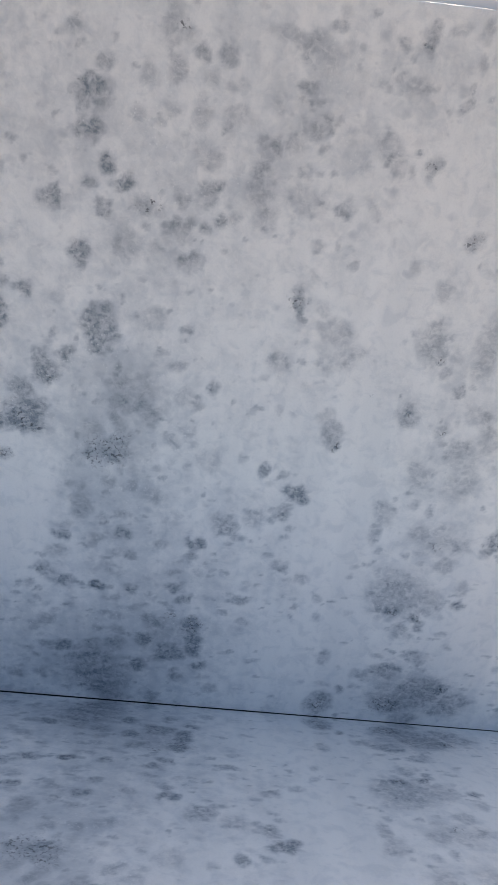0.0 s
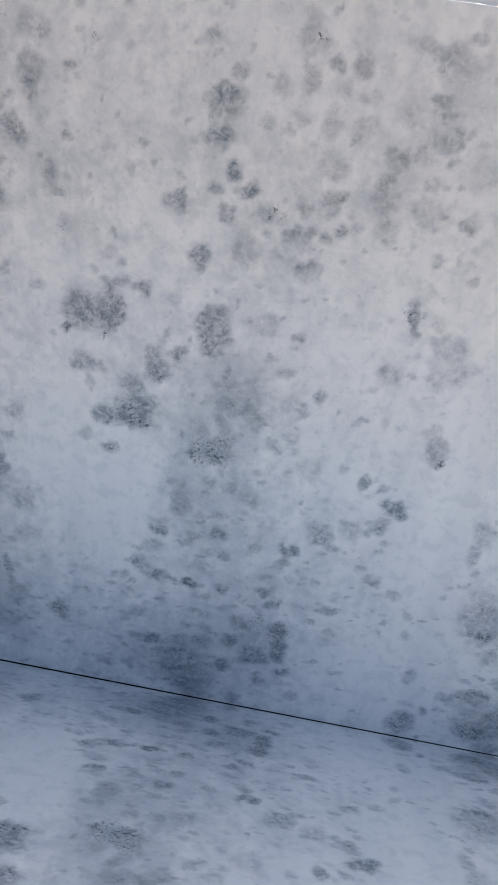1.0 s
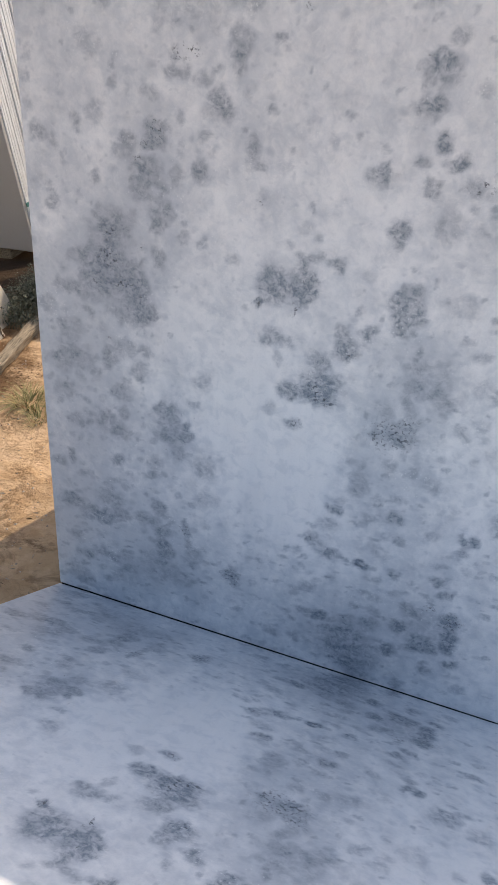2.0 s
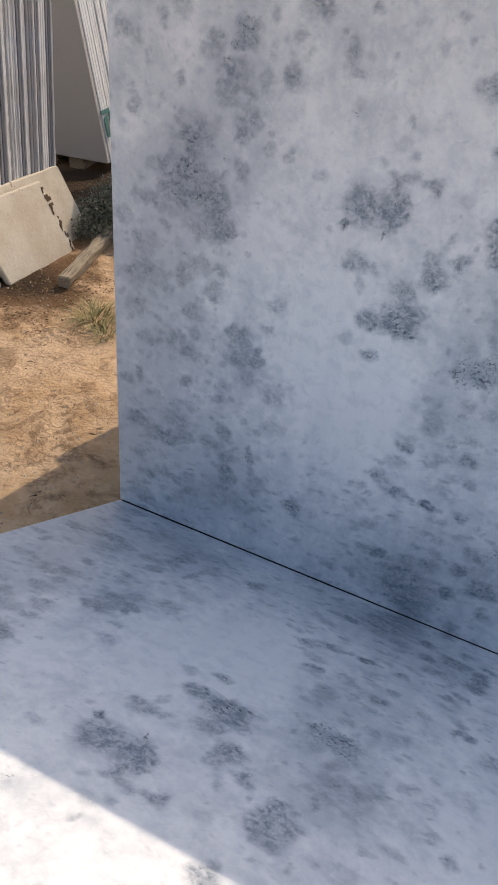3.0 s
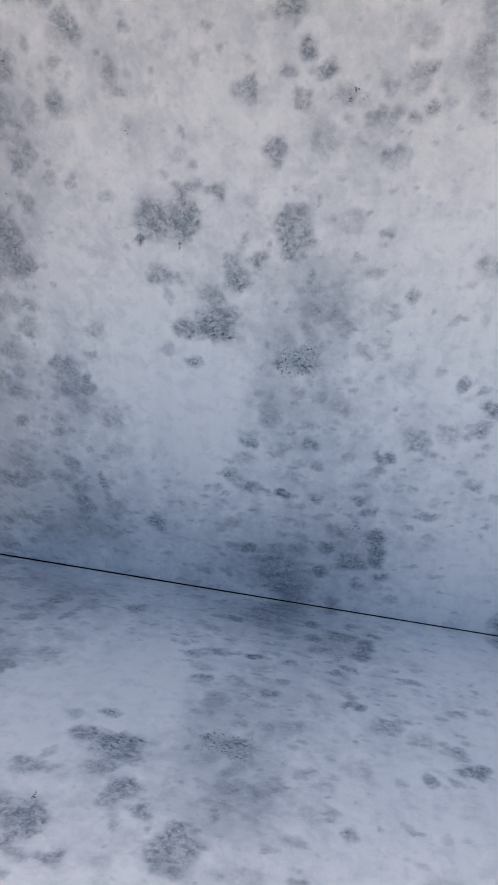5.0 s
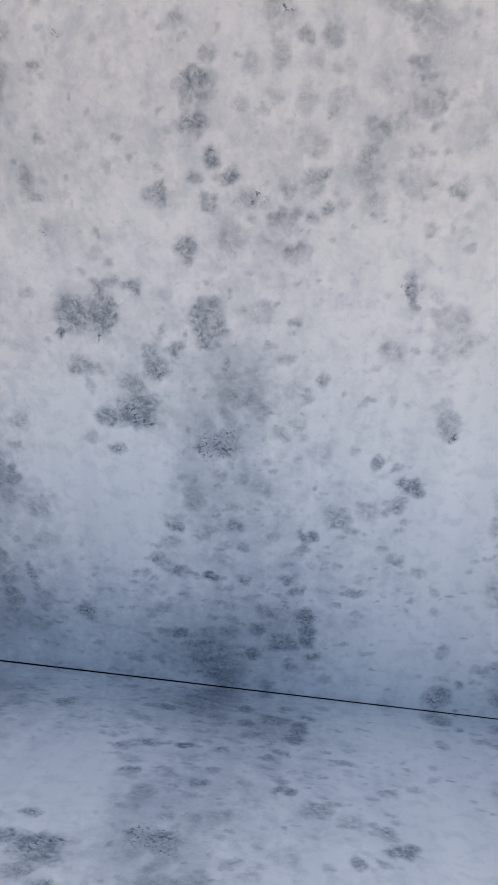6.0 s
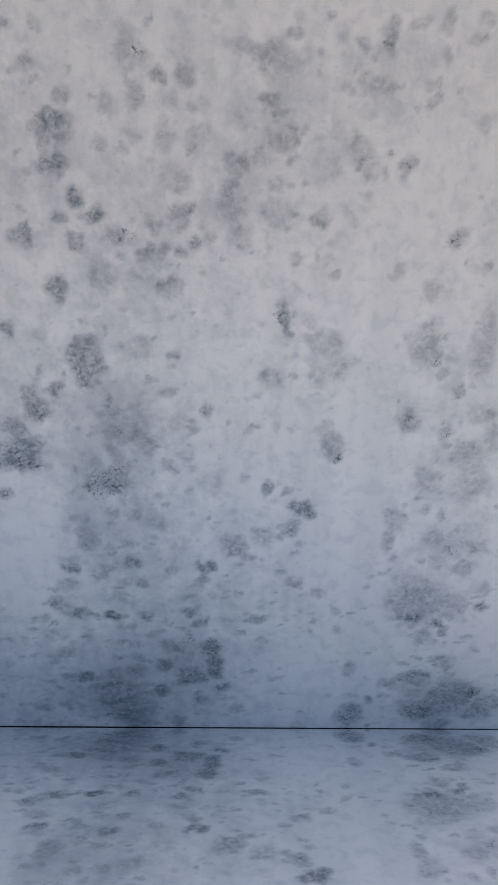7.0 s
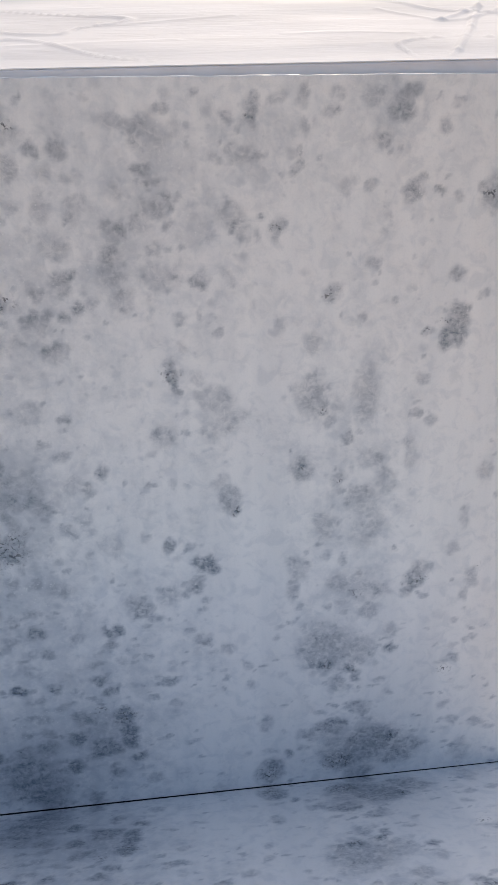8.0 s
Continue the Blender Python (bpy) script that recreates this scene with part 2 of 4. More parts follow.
def build_ground():
    xs, ys = spread(-3.4, 0.2, 0.016, 900), spread(-1.2, 3.2, 0.02, 900)
    gx, gy = np.meshgrid(xs, ys)
    gz = ground_z(gx, gy)
    nx, ny = len(xs), len(ys)
    me = bpy.data.meshes.new("ground")
    idx = np.arange(nx * ny).reshape(ny, nx)
    quads = np.stack([idx[:-1, :-1], idx[:-1, 1:], idx[1:, 1:], idx[1:, :-1]], -1).reshape(-1, 4)
    me.from_pydata(np.stack([gx, gy, gz], -1).reshape(-1, 3).tolist(), [], quads.tolist())
    damp_and_shade = np.exp(-(((gx + 2.35) / 0.55) ** 2) - ((gy - 1.35) / 0.75) ** 2) * 0.75
    damp_and_shade += 0.6 * np.exp(-(((gx + 2.02) / 0.32) ** 2) - ((gy - 1.18) / 0.28) ** 2)
    # deep shade before the far bundle, painted into the earth's colour
    damp_and_shade += 1.3 * np.exp(-(((gx + 2.7) / 0.55) ** 2) - ((gy - 2.5) / 0.55) ** 2)
    damp_and_shade += 0.25 * smooth(fbm(gx * 2.3 + 30, gy * 2.3 + 30, 31), 0.55, 0.75)
    at = me.attributes.new("damp_and_shade", "FLOAT", "POINT")
    at.data.foreach_set("value", damp_and_shade.ravel().astype(np.float32))
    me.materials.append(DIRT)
    me.polygons.foreach_set("use_smooth", [True] * len(me.polygons))
    tagged(new("ground", me), "dry ochre earth with cracks and trodden litter", "ground", kind="structure")


build_ground()

# ---- the two book-matched slabs ----
LEFT, RIGHT, TOP = -0.765, 1.31, 1.6
SPOTS = []


def spots(rows):
    SPOTS.extend(rows)


# each: place along and up the slab, half width, half height, depth of tone
# upper middle
spots([(0.057, 1.411, 0.034, 0.035, 0.5), (0.048, 1.357, 0.024, 0.02, 0.75), (0.052, 1.424, 0.02, 0.022, 0.6), (0.076, 1.464, 0.017, 0.013, 0.45), (-0.012, 1.238, 0.026, 0.021, 0.65), (0.048, 1.264, 0.018, 0.015, 0.55),
       (0.083, 1.305, 0.018, 0.017, 0.8), (0.115, 1.277, 0.025, 0.015, 0.8), (0.077, 1.22, 0.014, 0.018, 0.6), (0.155, 1.231, 0.02, 0.013, 0.45), (0.194, 1.53, 0.023, 0.036, 0.35), (0.229, 1.493, 0.017, 0.016, 0.5),
       (0.28, 1.494, 0.02, 0.018, 0.45), (0.193, 1.464, 0.017, 0.021, 0.45), (0.151, 1.451, 0.014, 0.017, 0.3), (0.241, 1.39, 0.019, 0.016, 0.3), (0.26, 1.333, 0.024, 0.026, 0.3), (0.299, 1.396, 0.017, 0.016, 0.25)])
spots([(0.265, 1.267, 0.022, 0.021, 0.5), (0.225, 1.253, 0.012, 0.011, 0.45), (0.233, 1.214, 0.012, 0.012, 0.6), (0.264, 1.207, 0.011, 0.014, 0.75), (0.289, 1.227, 0.012, 0.013, 0.75), (0.197, 1.205, 0.015, 0.015, 0.4),
       (0.121, 1.166, 0.026, 0.031, 0.3), (0.173, 1.166, 0.015, 0.015, 0.35), (0.028, 1.141, 0.018, 0.026, 0.7), (0.243, 1.145, 0.025, 0.021, 0.5)])
# upper right
spots([(0.356, 1.291, 0.028, 0.043, 0.45), (0.443, 1.271, 0.04, 0.024, 0.3), (0.366, 1.358, 0.02, 0.018, 0.35), (0.413, 1.363, 0.017, 0.018, 0.3), (0.44, 1.398, 0.034, 0.018, 0.35), (0.368, 1.426, 0.012, 0.016, 0.25),
       (0.418, 1.453, 0.011, 0.011, 0.35), (0.388, 1.53, 0.023, 0.013, 0.35), (0.433, 1.51, 0.033, 0.033, 0.3), (0.464, 1.554, 0.016, 0.011, 0.5), (0.573, 1.54, 0.011, 0.012, 0.45), (0.614, 1.54, 0.011, 0.012, 0.55),
       (0.618, 1.573, 0.011, 0.009, 0.4), (0.596, 1.475, 0.024, 0.017, 0.3), (0.618, 1.473, 0.01, 0.01, 0.4), (0.702, 1.516, 0.009, 0.012, 0.3), (0.655, 1.353, 0.013, 0.017, 0.5), (0.765, 1.234, 0.016, 0.018, 0.5)])
spots([(0.573, 1.37, 0.024, 0.023, 0.25), (0.516, 1.263, 0.014, 0.017, 0.3), (0.567, 1.264, 0.01, 0.014, 0.2), (0.371, 1.233, 0.021, 0.025, 0.25)])
# middle
spots([(-0.069, 1.066, 0.019, 0.02, 0.45), (0.071, 0.997, 0.031, 0.048, 0.85), (0.06, 0.947, 0.015, 0.011, 0.7), (-0.037, 0.896, 0.028, 0.029, 0.65), (0.008, 0.941, 0.016, 0.014, 0.75), (-0.04, 0.932, 0.018, 0.019, 0.45),
       (0.457, 1.077, 0.012, 0.035, 0.8), (0.429, 0.964, 0.028, 0.026, 0.3), (0.474, 0.969, 0.009, 0.01, 0.4), (0.531, 1.034, 0.038, 0.025, 0.35), (0.566, 0.991, 0.027, 0.03, 0.3), (0.524, 0.974, 0.028, 0.03, 0.2),
       (0.537, 0.851, 0.019, 0.023, 0.25), (0.56, 0.814, 0.021, 0.029, 0.5), (0.57, 0.789, 0.009, 0.008, 0.8), (0.727, 1.134, 0.013, 0.023, 0.3), (0.722, 1.031, 0.031, 0.046, 0.38), (0.746, 0.998, 0.013, 0.017, 0.45)])
spots([(0.834, 1.031, 0.022, 0.069, 0.32), (0.802, 0.93, 0.018, 0.014, 0.55), (0.708, 0.876, 0.028, 0.032, 0.5), (0.707, 0.885, 0.01, 0.01, 0.7), (0.78, 0.844, 0.018, 0.02, 0.35), (0.854, 0.885, 0.026, 0.025, 0.3),
       (0.841, 0.791, 0.035, 0.04, 0.25), (0.76, 0.74, 0.024, 0.034, 0.4), (0.851, 0.722, 0.031, 0.048, 0.28), (0.878, 0.835, 0.023, 0.032, 0.25)])
# below the middle
spots([(0.423, 0.711, 0.015, 0.019, 0.7), (0.503, 0.659, 0.025, 0.023, 0.9), (0.478, 0.612, 0.017, 0.018, 0.7), (0.417, 0.595, 0.027, 0.03, 0.35), (0.174, 1.019, 0.033, 0.023, 0.25), (0.24, 1.017, 0.013, 0.009, 0.55),
       (0.146, 0.873, 0.045, 0.05, 0.25), (0.177, 0.825, 0.025, 0.02, 0.4), (0.102, 0.83, 0.024, 0.015, 0.35), (0.232, 0.931, 0.015, 0.017, 0.4), (0.244, 0.871, 0.023, 0.019, 0.25), (0.227, 0.765, 0.019, 0.019, 0.45),
       (0.3, 0.895, 0.012, 0.013, 0.4), (0.307, 0.726, 0.024, 0.027, 0.22), (0.098, 0.724, 0.053, 0.03, 0.5), (0.12, 0.767, 0.023, 0.027, 0.35), (0.061, 0.774, 0.024, 0.024, 0.3), (0.204, 0.623, 0.025, 0.017, 0.3)])
spots([(0.351, 0.565, 0.027, 0.027, 0.65), (0.385, 0.538, 0.022, 0.013, 0.4), (0.286, 0.5, 0.028, 0.014, 0.85), (0.216, 0.497, 0.019, 0.013, 0.3), (0.126, 0.518, 0.02, 0.016, 0.5), (0.079, 0.551, 0.01, 0.011, 0.5),
       (-0.006, 0.503, 0.018, 0.016, 0.45), (-0.026, 0.455, 0.026, 0.018, 0.4), (-0.053, 0.404, 0.019, 0.024, 0.45)])
# along the seam
spots([(0.249, 0.233, 0.071, 0.064, 0.3), (0.073, 0.103, 0.098, 0.072, 0.4), (0.005, 0.373, 0.024, 0.02, 0.5), (0.071, 0.368, 0.015, 0.017, 0.7), (0.157, 0.358, 0.015, 0.012, 0.55), (0.248, 0.38, 0.02, 0.013, 0.65),
       (0.272, 0.349, 0.018, 0.015, 0.7), (0.4, 0.36, 0.026, 0.012, 0.6), (0.373, 0.312, 0.016, 0.011, 0.5), (0.207, 0.273, 0.027, 0.017, 0.5), (0.295, 0.274, 0.021, 0.024, 0.85), (0.308, 0.213, 0.017, 0.036, 0.9),
       (0.252, 0.179, 0.041, 0.027, 0.95), (0.188, 0.212, 0.02, 0.02, 0.9), (0.182, 0.134, 0.022, 0.02, 0.85), (0.327, 0.145, 0.025, 0.015, 0.75), (0.267, 0.106, 0.019, 0.013, 0.6), (-0.01, 0.177, 0.025, 0.014, 0.6)])
spots([(0.065, 0.18, 0.028, 0.019, 0.55), (0.12, 0.192, 0.027, 0.022, 0.5), (0.059, 0.121, 0.049, 0.047, 0.55), (0.087, 0.067, 0.064, 0.042, 0.5), (0.358, 0.068, 0.021, 0.019, 0.35), (-0.124, 0.068, 0.019, 0.015, 0.5),
       (-0.061, 0.069, 0.017, 0.016, 0.5), (0.217, 0.023, 0.02, 0.024, 0.5), (0.117, 0.017, 0.036, 0.02, 0.5)])
# lower right
spots([(0.872, 0.106, 0.106, 0.066, 0.35), (0.701, 0.633, 0.027, 0.036, 0.35), (0.692, 0.58, 0.012, 0.03, 0.4), (0.841, 0.573, 0.056, 0.045, 0.3), (0.888, 0.563, 0.025, 0.022, 0.3), (0.786, 0.59, 0.019, 0.029, 0.3),
       (0.862, 0.504, 0.02, 0.022, 0.45), (0.769, 0.412, 0.066, 0.066, 0.55), (0.764, 0.366, 0.022, 0.017, 0.8), (0.829, 0.351, 0.014, 0.013, 0.6), (0.86, 0.397, 0.029, 0.042, 0.35), (0.927, 0.396, 0.016, 0.017, 0.6),
       (0.916, 0.445, 0.016, 0.024, 0.3), (0.586, 0.384, 0.011, 0.014, 0.35), (0.539, 0.437, 0.016, 0.017, 0.35), (0.595, 0.325, 0.011, 0.014, 0.35), (0.787, 0.174, 0.035, 0.026, 0.65), (0.805, 0.079, 0.042, 0.035, 0.6)])
spots([(0.932, 0.129, 0.02, 0.021, 1), (0.884, 0.118, 0.05, 0.048, 0.6), (0.685, 0.101, 0.011, 0.013, 0.65), (0.642, 0.051, 0.032, 0.035, 0.65), (0.726, 0.158, 0.025, 0.018, 0.4), (0.627, 0.203, 0.02, 0.019, 0.35),
       (0.79, 0.303, 0.019, 0.021, 0.4), (0.841, 0.326, 0.016, 0.017, 0.4), (0.854, 0.228, 0.028, 0.022, 0.35), (0.956, 0.056, 0.036, 0.03, 0.45), (0.866, 0.026, 0.036, 0.024, 0.45)])
# upper left
spots([(-0.732, 1.223, 0.019, 0.019, 0.5), (-0.7, 1.223, 0.013, 0.017, 0.45), (-0.635, 1.26, 0.013, 0.02, 0.5), (-0.708, 1.095, 0.015, 0.019, 0.5), (-0.708, 1.132, 0.013, 0.01, 0.35), (-0.468, 1.255, 0.025, 0.026, 0.6),
       (-0.483, 1.234, 0.014, 0.009, 0.7), (-0.524, 1.238, 0.016, 0.013, 0.4), (-0.534, 1.213, 0.018, 0.013, 0.35), (-0.486, 1.192, 0.035, 0.021, 0.7), (-0.466, 1.166, 0.029, 0.019, 0.5), (-0.5, 1.141, 0.024, 0.024, 0.5),
       (-0.443, 1.146, 0.012, 0.01, 0.6), (-0.36, 1.193, 0.021, 0.027, 0.65), (-0.421, 1.183, 0.017, 0.017, 0.3), (-0.334, 1.311, 0.03, 0.018, 0.5), (-0.452, 1.073, 0.019, 0.016, 0.6), (-0.401, 1.088, 0.01, 0.008, 0.45)])
spots([(-0.402, 1.065, 0.015, 0.01, 0.45), (-0.431, 1.108, 0.012, 0.014, 0.6), (-0.461, 1.108, 0.03, 0.025, 0.45), (-0.577, 1.081, 0.031, 0.023, 0.4)])
# the dark column on the left
spots([(-0.573, 0.989, 0.066, 0.085, 0.4), (-0.503, 0.905, 0.039, 0.059, 0.4), (-0.576, 1.049, 0.023, 0.017, 0.7), (-0.532, 1.068, 0.031, 0.032, 0.45), (-0.561, 1.008, 0.032, 0.028, 0.6), (-0.579, 0.964, 0.046, 0.04, 0.6),
       (-0.45, 1.009, 0.016, 0.02, 0.55), (-0.351, 1.049, 0.014, 0.012, 0.4), (-0.654, 0.989, 0.022, 0.018, 0.4), (-0.633, 0.959, 0.025, 0.023, 0.45), (-0.507, 0.969, 0.026, 0.034, 0.5), (-0.511, 0.938, 0.039, 0.025, 0.6),
       (-0.521, 0.882, 0.053, 0.037, 0.5), (-0.481, 0.88, 0.02, 0.03, 0.5), (-0.619, 0.92, 0.049, 0.036, 0.4), (-0.689, 0.911, 0.035, 0.015, 0.4), (-0.741, 0.861, 0.022, 0.026, 0.35), (-0.675, 0.806, 0.037, 0.026, 0.4)])
spots([(-0.682, 0.75, 0.038, 0.035, 0.4), (-0.718, 0.713, 0.028, 0.025, 0.4), (-0.706, 0.644, 0.031, 0.03, 0.4), (-0.652, 0.731, 0.03, 0.028, 0.35), (-0.579, 0.751, 0.02, 0.03, 0.55), (-0.551, 0.792, 0.035, 0.026, 0.35),
       (-0.491, 0.788, 0.019, 0.018, 0.55), (-0.499, 0.739, 0.025, 0.019, 0.45)])
# left, below
spots([(-0.5, 0.715, 0.014, 0.011, 0.55), (-0.553, 0.667, 0.032, 0.017, 0.6), (-0.596, 0.587, 0.043, 0.03, 0.45), (-0.667, 0.565, 0.032, 0.018, 0.4), (-0.544, 0.626, 0.015, 0.018, 0.55), (-0.557, 0.561, 0.027, 0.021, 0.5),
       (-0.427, 0.641, 0.036, 0.037, 0.65), (-0.445, 0.591, 0.028, 0.027, 0.6), (-0.401, 0.59, 0.028, 0.026, 0.6), (-0.375, 0.617, 0.013, 0.019, 0.7), (-0.366, 0.689, 0.013, 0.008, 0.5), (-0.397, 0.546, 0.019, 0.021, 0.5),
       (-0.691, 0.456, 0.016, 0.023, 0.6), (-0.569, 0.473, 0.022, 0.014, 0.5), (-0.46, 0.492, 0.021, 0.023, 0.35), (-0.329, 0.516, 0.035, 0.031, 0.4), (-0.347, 0.742, 0.023, 0.024, 0.35), (-0.713, 0.312, 0.028, 0.026, 0.7)])
spots([(-0.648, 0.3, 0.043, 0.026, 0.5), (-0.59, 0.359, 0.041, 0.024, 0.4), (-0.605, 0.29, 0.034, 0.022, 0.55), (-0.564, 0.316, 0.03, 0.022, 0.45), (-0.452, 0.369, 0.022, 0.021, 0.55), (-0.481, 0.322, 0.028, 0.022, 0.5),
       (-0.671, 0.146, 0.033, 0.021, 0.6)])
# lower left corner
spots([(-0.603, 0.166, 0.035, 0.02, 0.5), (-0.693, 0.064, 0.047, 0.032, 0.45), (-0.439, 0.294, 0.019, 0.025, 0.6), (-0.431, 0.241, 0.02, 0.033, 0.7), (-0.378, 0.337, 0.012, 0.012, 0.6), (-0.373, 0.285, 0.01, 0.021, 0.5),
       (-0.463, 0.168, 0.05, 0.058, 0.35), (-0.395, 0.16, 0.04, 0.039, 0.4), (-0.247, 0.213, 0.03, 0.025, 0.7), (-0.548, 0.13, 0.043, 0.05, 0.3), (-0.353, 0.237, 0.031, 0.036, 0.3), (-0.319, 0.43, 0.028, 0.032, 0.25)])
# the great pair and the cluster below it
spots([(-0.258, 1.254, 0.014, 0.018, 0.35), (-0.241, 1.23, 0.012, 0.012, 0.4), (-0.236, 1.324, 0.011, 0.011, 0.5), (-0.141, 1.156, 0.008, 0.009, 0.5), (-0.147, 1.122, 0.014, 0.013, 0.25), (-0.2, 0.995, 0.034, 0.04, 0.85),
       (-0.231, 0.961, 0.011, 0.015, 0.9), (-0.14, 1.007, 0.028, 0.047, 0.85), (-0.17, 1.002, 0.064, 0.049, 0.35), (-0.103, 1.077, 0.01, 0.012, 0.5), (-0.132, 1.066, 0.025, 0.011, 0.5), (-0.192, 0.887, 0.032, 0.023, 0.6),
       (-0.178, 0.843, 0.009, 0.017, 0.35), (-0.072, 1.058, 0.022, 0.015, 0.45), (-0.056, 1.057, 0.007, 0.008, 0.4), (-0.148, 0.776, 0.021, 0.025, 0.75), (-0.101, 0.784, 0.034, 0.03, 0.9), (-0.091, 0.793, 0.056, 0.042, 0.45)])
spots([(-0.033, 0.901, 0.029, 0.029, 0.45), (-0.08, 0.852, 0.018, 0.023, 0.65), (-0.062, 0.768, 0.028, 0.017, 0.85), (-0.059, 0.809, 0.024, 0.029, 0.7), (-0.127, 0.696, 0.019, 0.015, 0.6), (-0.187, 0.717, 0.015, 0.016, 0.3)])
# under the cluster
spots([(0.033, 0.59, 0.025, 0.04, 0.4), (0.091, 0.648, 0.017, 0.019, 0.35), (-0.011, 0.505, 0.017, 0.015, 0.5), (0.125, 0.515, 0.022, 0.017, 0.55), (0.066, 0.505, 0.018, 0.014, 0.4), (-0.061, 0.402, 0.008, 0.012, 0.5),
       (-0.026, 0.384, 0.025, 0.019, 0.35), (0.002, 0.379, 0.013, 0.016, 0.55), (0.071, 0.371, 0.014, 0.016, 0.7), (-0.05, 0.256, 0.024, 0.021, 0.4), (-0.068, 0.312, 0.008, 0.01, 0.4), (0.153, 0.36, 0.012, 0.009, 0.65),
       (0.119, 0.338, 0.014, 0.009, 0.55), (-0.051, 0.179, 0.019, 0.01, 0.5), (-0.015, 0.172, 0.019, 0.013, 0.65), (0.075, 0.234, 0.015, 0.012, 0.4), (0.122, 0.24, 0.022, 0.017, 0.4), (0.192, 0.285, 0.017, 0.013, 0.6)])
# by the upper edge
spots([(-0.415, 1.366, 0.028, 0.013, 0.5), (-0.364, 1.357, 0.02, 0.015, 0.4), (-0.332, 1.322, 0.02, 0.022, 0.5), (-0.356, 1.265, 0.016, 0.014, 0.45), (-0.3, 1.429, 0.021, 0.027, 0.4), (-0.292, 1.492, 0.032, 0.021, 0.35),
       (-0.224, 1.432, 0.011, 0.011, 0.6), (-0.236, 1.332, 0.006, 0.007, 0.5), (-0.258, 1.242, 0.021, 0.03, 0.25), (-0.559, 1.331, 0.009, 0.016, 0.35), (-0.588, 1.277, 0.022, 0.018, 0.3), (-0.604, 1.399, 0.03, 0.024, 0.3),
       (-0.473, 1.326, 0.014, 0.013, 0.35), (-0.398, 1.465, 0.065, 0.035, 0.3)])
# far right
spots([(0.883, 1.574, 0.022, 0.013, 0.45), (0.877, 1.548, 0.025, 0.019, 0.6), (0.828, 1.571, 0.019, 0.016, 0.3), (0.697, 1.568, 0.011, 0.021, 0.25), (0.751, 1.545, 0.015, 0.011, 0.3), (0.62, 1.551, 0.008, 0.011, 0.4),
       (0.837, 1.504, 0.022, 0.016, 0.25), (0.905, 1.409, 0.015, 0.021, 0.5), (0.827, 1.416, 0.009, 0.014, 0.35), (0.785, 1.421, 0.011, 0.019, 0.2), (1.054, 1.4, 0.021, 0.039, 0.5), (0.834, 1.281, 0.015, 0.017, 0.4),
       (0.838, 1.25, 0.011, 0.007, 0.4), (1.003, 1.265, 0.017, 0.014, 0.5), (1.002, 1.167, 0.027, 0.04, 0.75), (0.988, 1.134, 0.021, 0.02, 0.7), (1.017, 1.133, 0.02, 0.02, 0.6), (0.947, 1.15, 0.014, 0.009, 0.5)])
spots([(1.048, 1.215, 0.008, 0.009, 0.35), (0.937, 0.984, 0.012, 0.01, 0.5), (0.968, 0.964, 0.012, 0.013, 0.35), (0.932, 0.884, 0.014, 0.026, 0.22), (1.101, 0.847, 0.019, 0.027, 0.28)])
# far right, below
spots([(1.063, 0.734, 0.015, 0.028, 0.25), (1.052, 0.657, 0.013, 0.012, 0.3), (0.963, 0.584, 0.019, 0.037, 0.7), (0.95, 0.548, 0.018, 0.015, 0.5), (0.984, 0.612, 0.016, 0.018, 0.4), (1.106, 0.571, 0.016, 0.024, 0.35),
       (1.091, 0.527, 0.011, 0.016, 0.3), (0.92, 0.393, 0.014, 0.013, 0.5), (1.092, 0.168, 0.015, 0.018, 0.35), (0.982, 0.09, 0.036, 0.038, 0.45), (1.117, 0.063, 0.022, 0.034, 0.3)])
# the widest ones are loose crowds of smaller grains
chance = random.Random(5)
for k, (u, v, ru, rv, w) in enumerate(list(SPOTS)):
    if ru > 0.026:
        SPOTS[k] = (u, v, ru, rv, w * 0.74)
        for _ in range(int(4 + 5000 * ru * rv)):
            a, d = chance.uniform(0, 6.283), chance.random() ** 0.6
            r = chance.uniform(0.005, 0.012)
            SPOTS.append((u + d * ru * math.cos(a), v + d * rv * math.sin(a), r * (1.3 if v < 0.5 else 0.95), r * (0.75 if v < 0.5 else 1.1), w * chance.uniform(0.2, 0.65)))


def cloudiness(u, v):
    return sum(w * math.exp(-(((u - cu) / ru) ** 2) - ((v - cv) / rv) ** 2) for cu, cv, ru, rv, w in CLOUDS)


# clusters of black grit
GRIT = []
GRIT += [(0.029, 1.427, 0.008), (0.173, 1.247, 0.014), (0.157, 1.229, 0.012), (0.086, 0.723, 0.061), (0.121, 0.76, 0.025), (-0.078, 0.785, 0.032),
         (0.456, 1.083, 0.026), (0.707, 0.882, 0.015), (0.621, 0.905, 0.008), (0.781, 0.842, 0.01), (0.764, 0.366, 0.027), (0.83, 0.346, 0.018),
         (0.831, 0.559, 0.022), (0.295, 0.274, 0.034), (0.246, 0.295, 0.022), (0.058, 0.185, 0.016), (0.806, 0.069, 0.047), (0.932, 0.129, 0.023)]
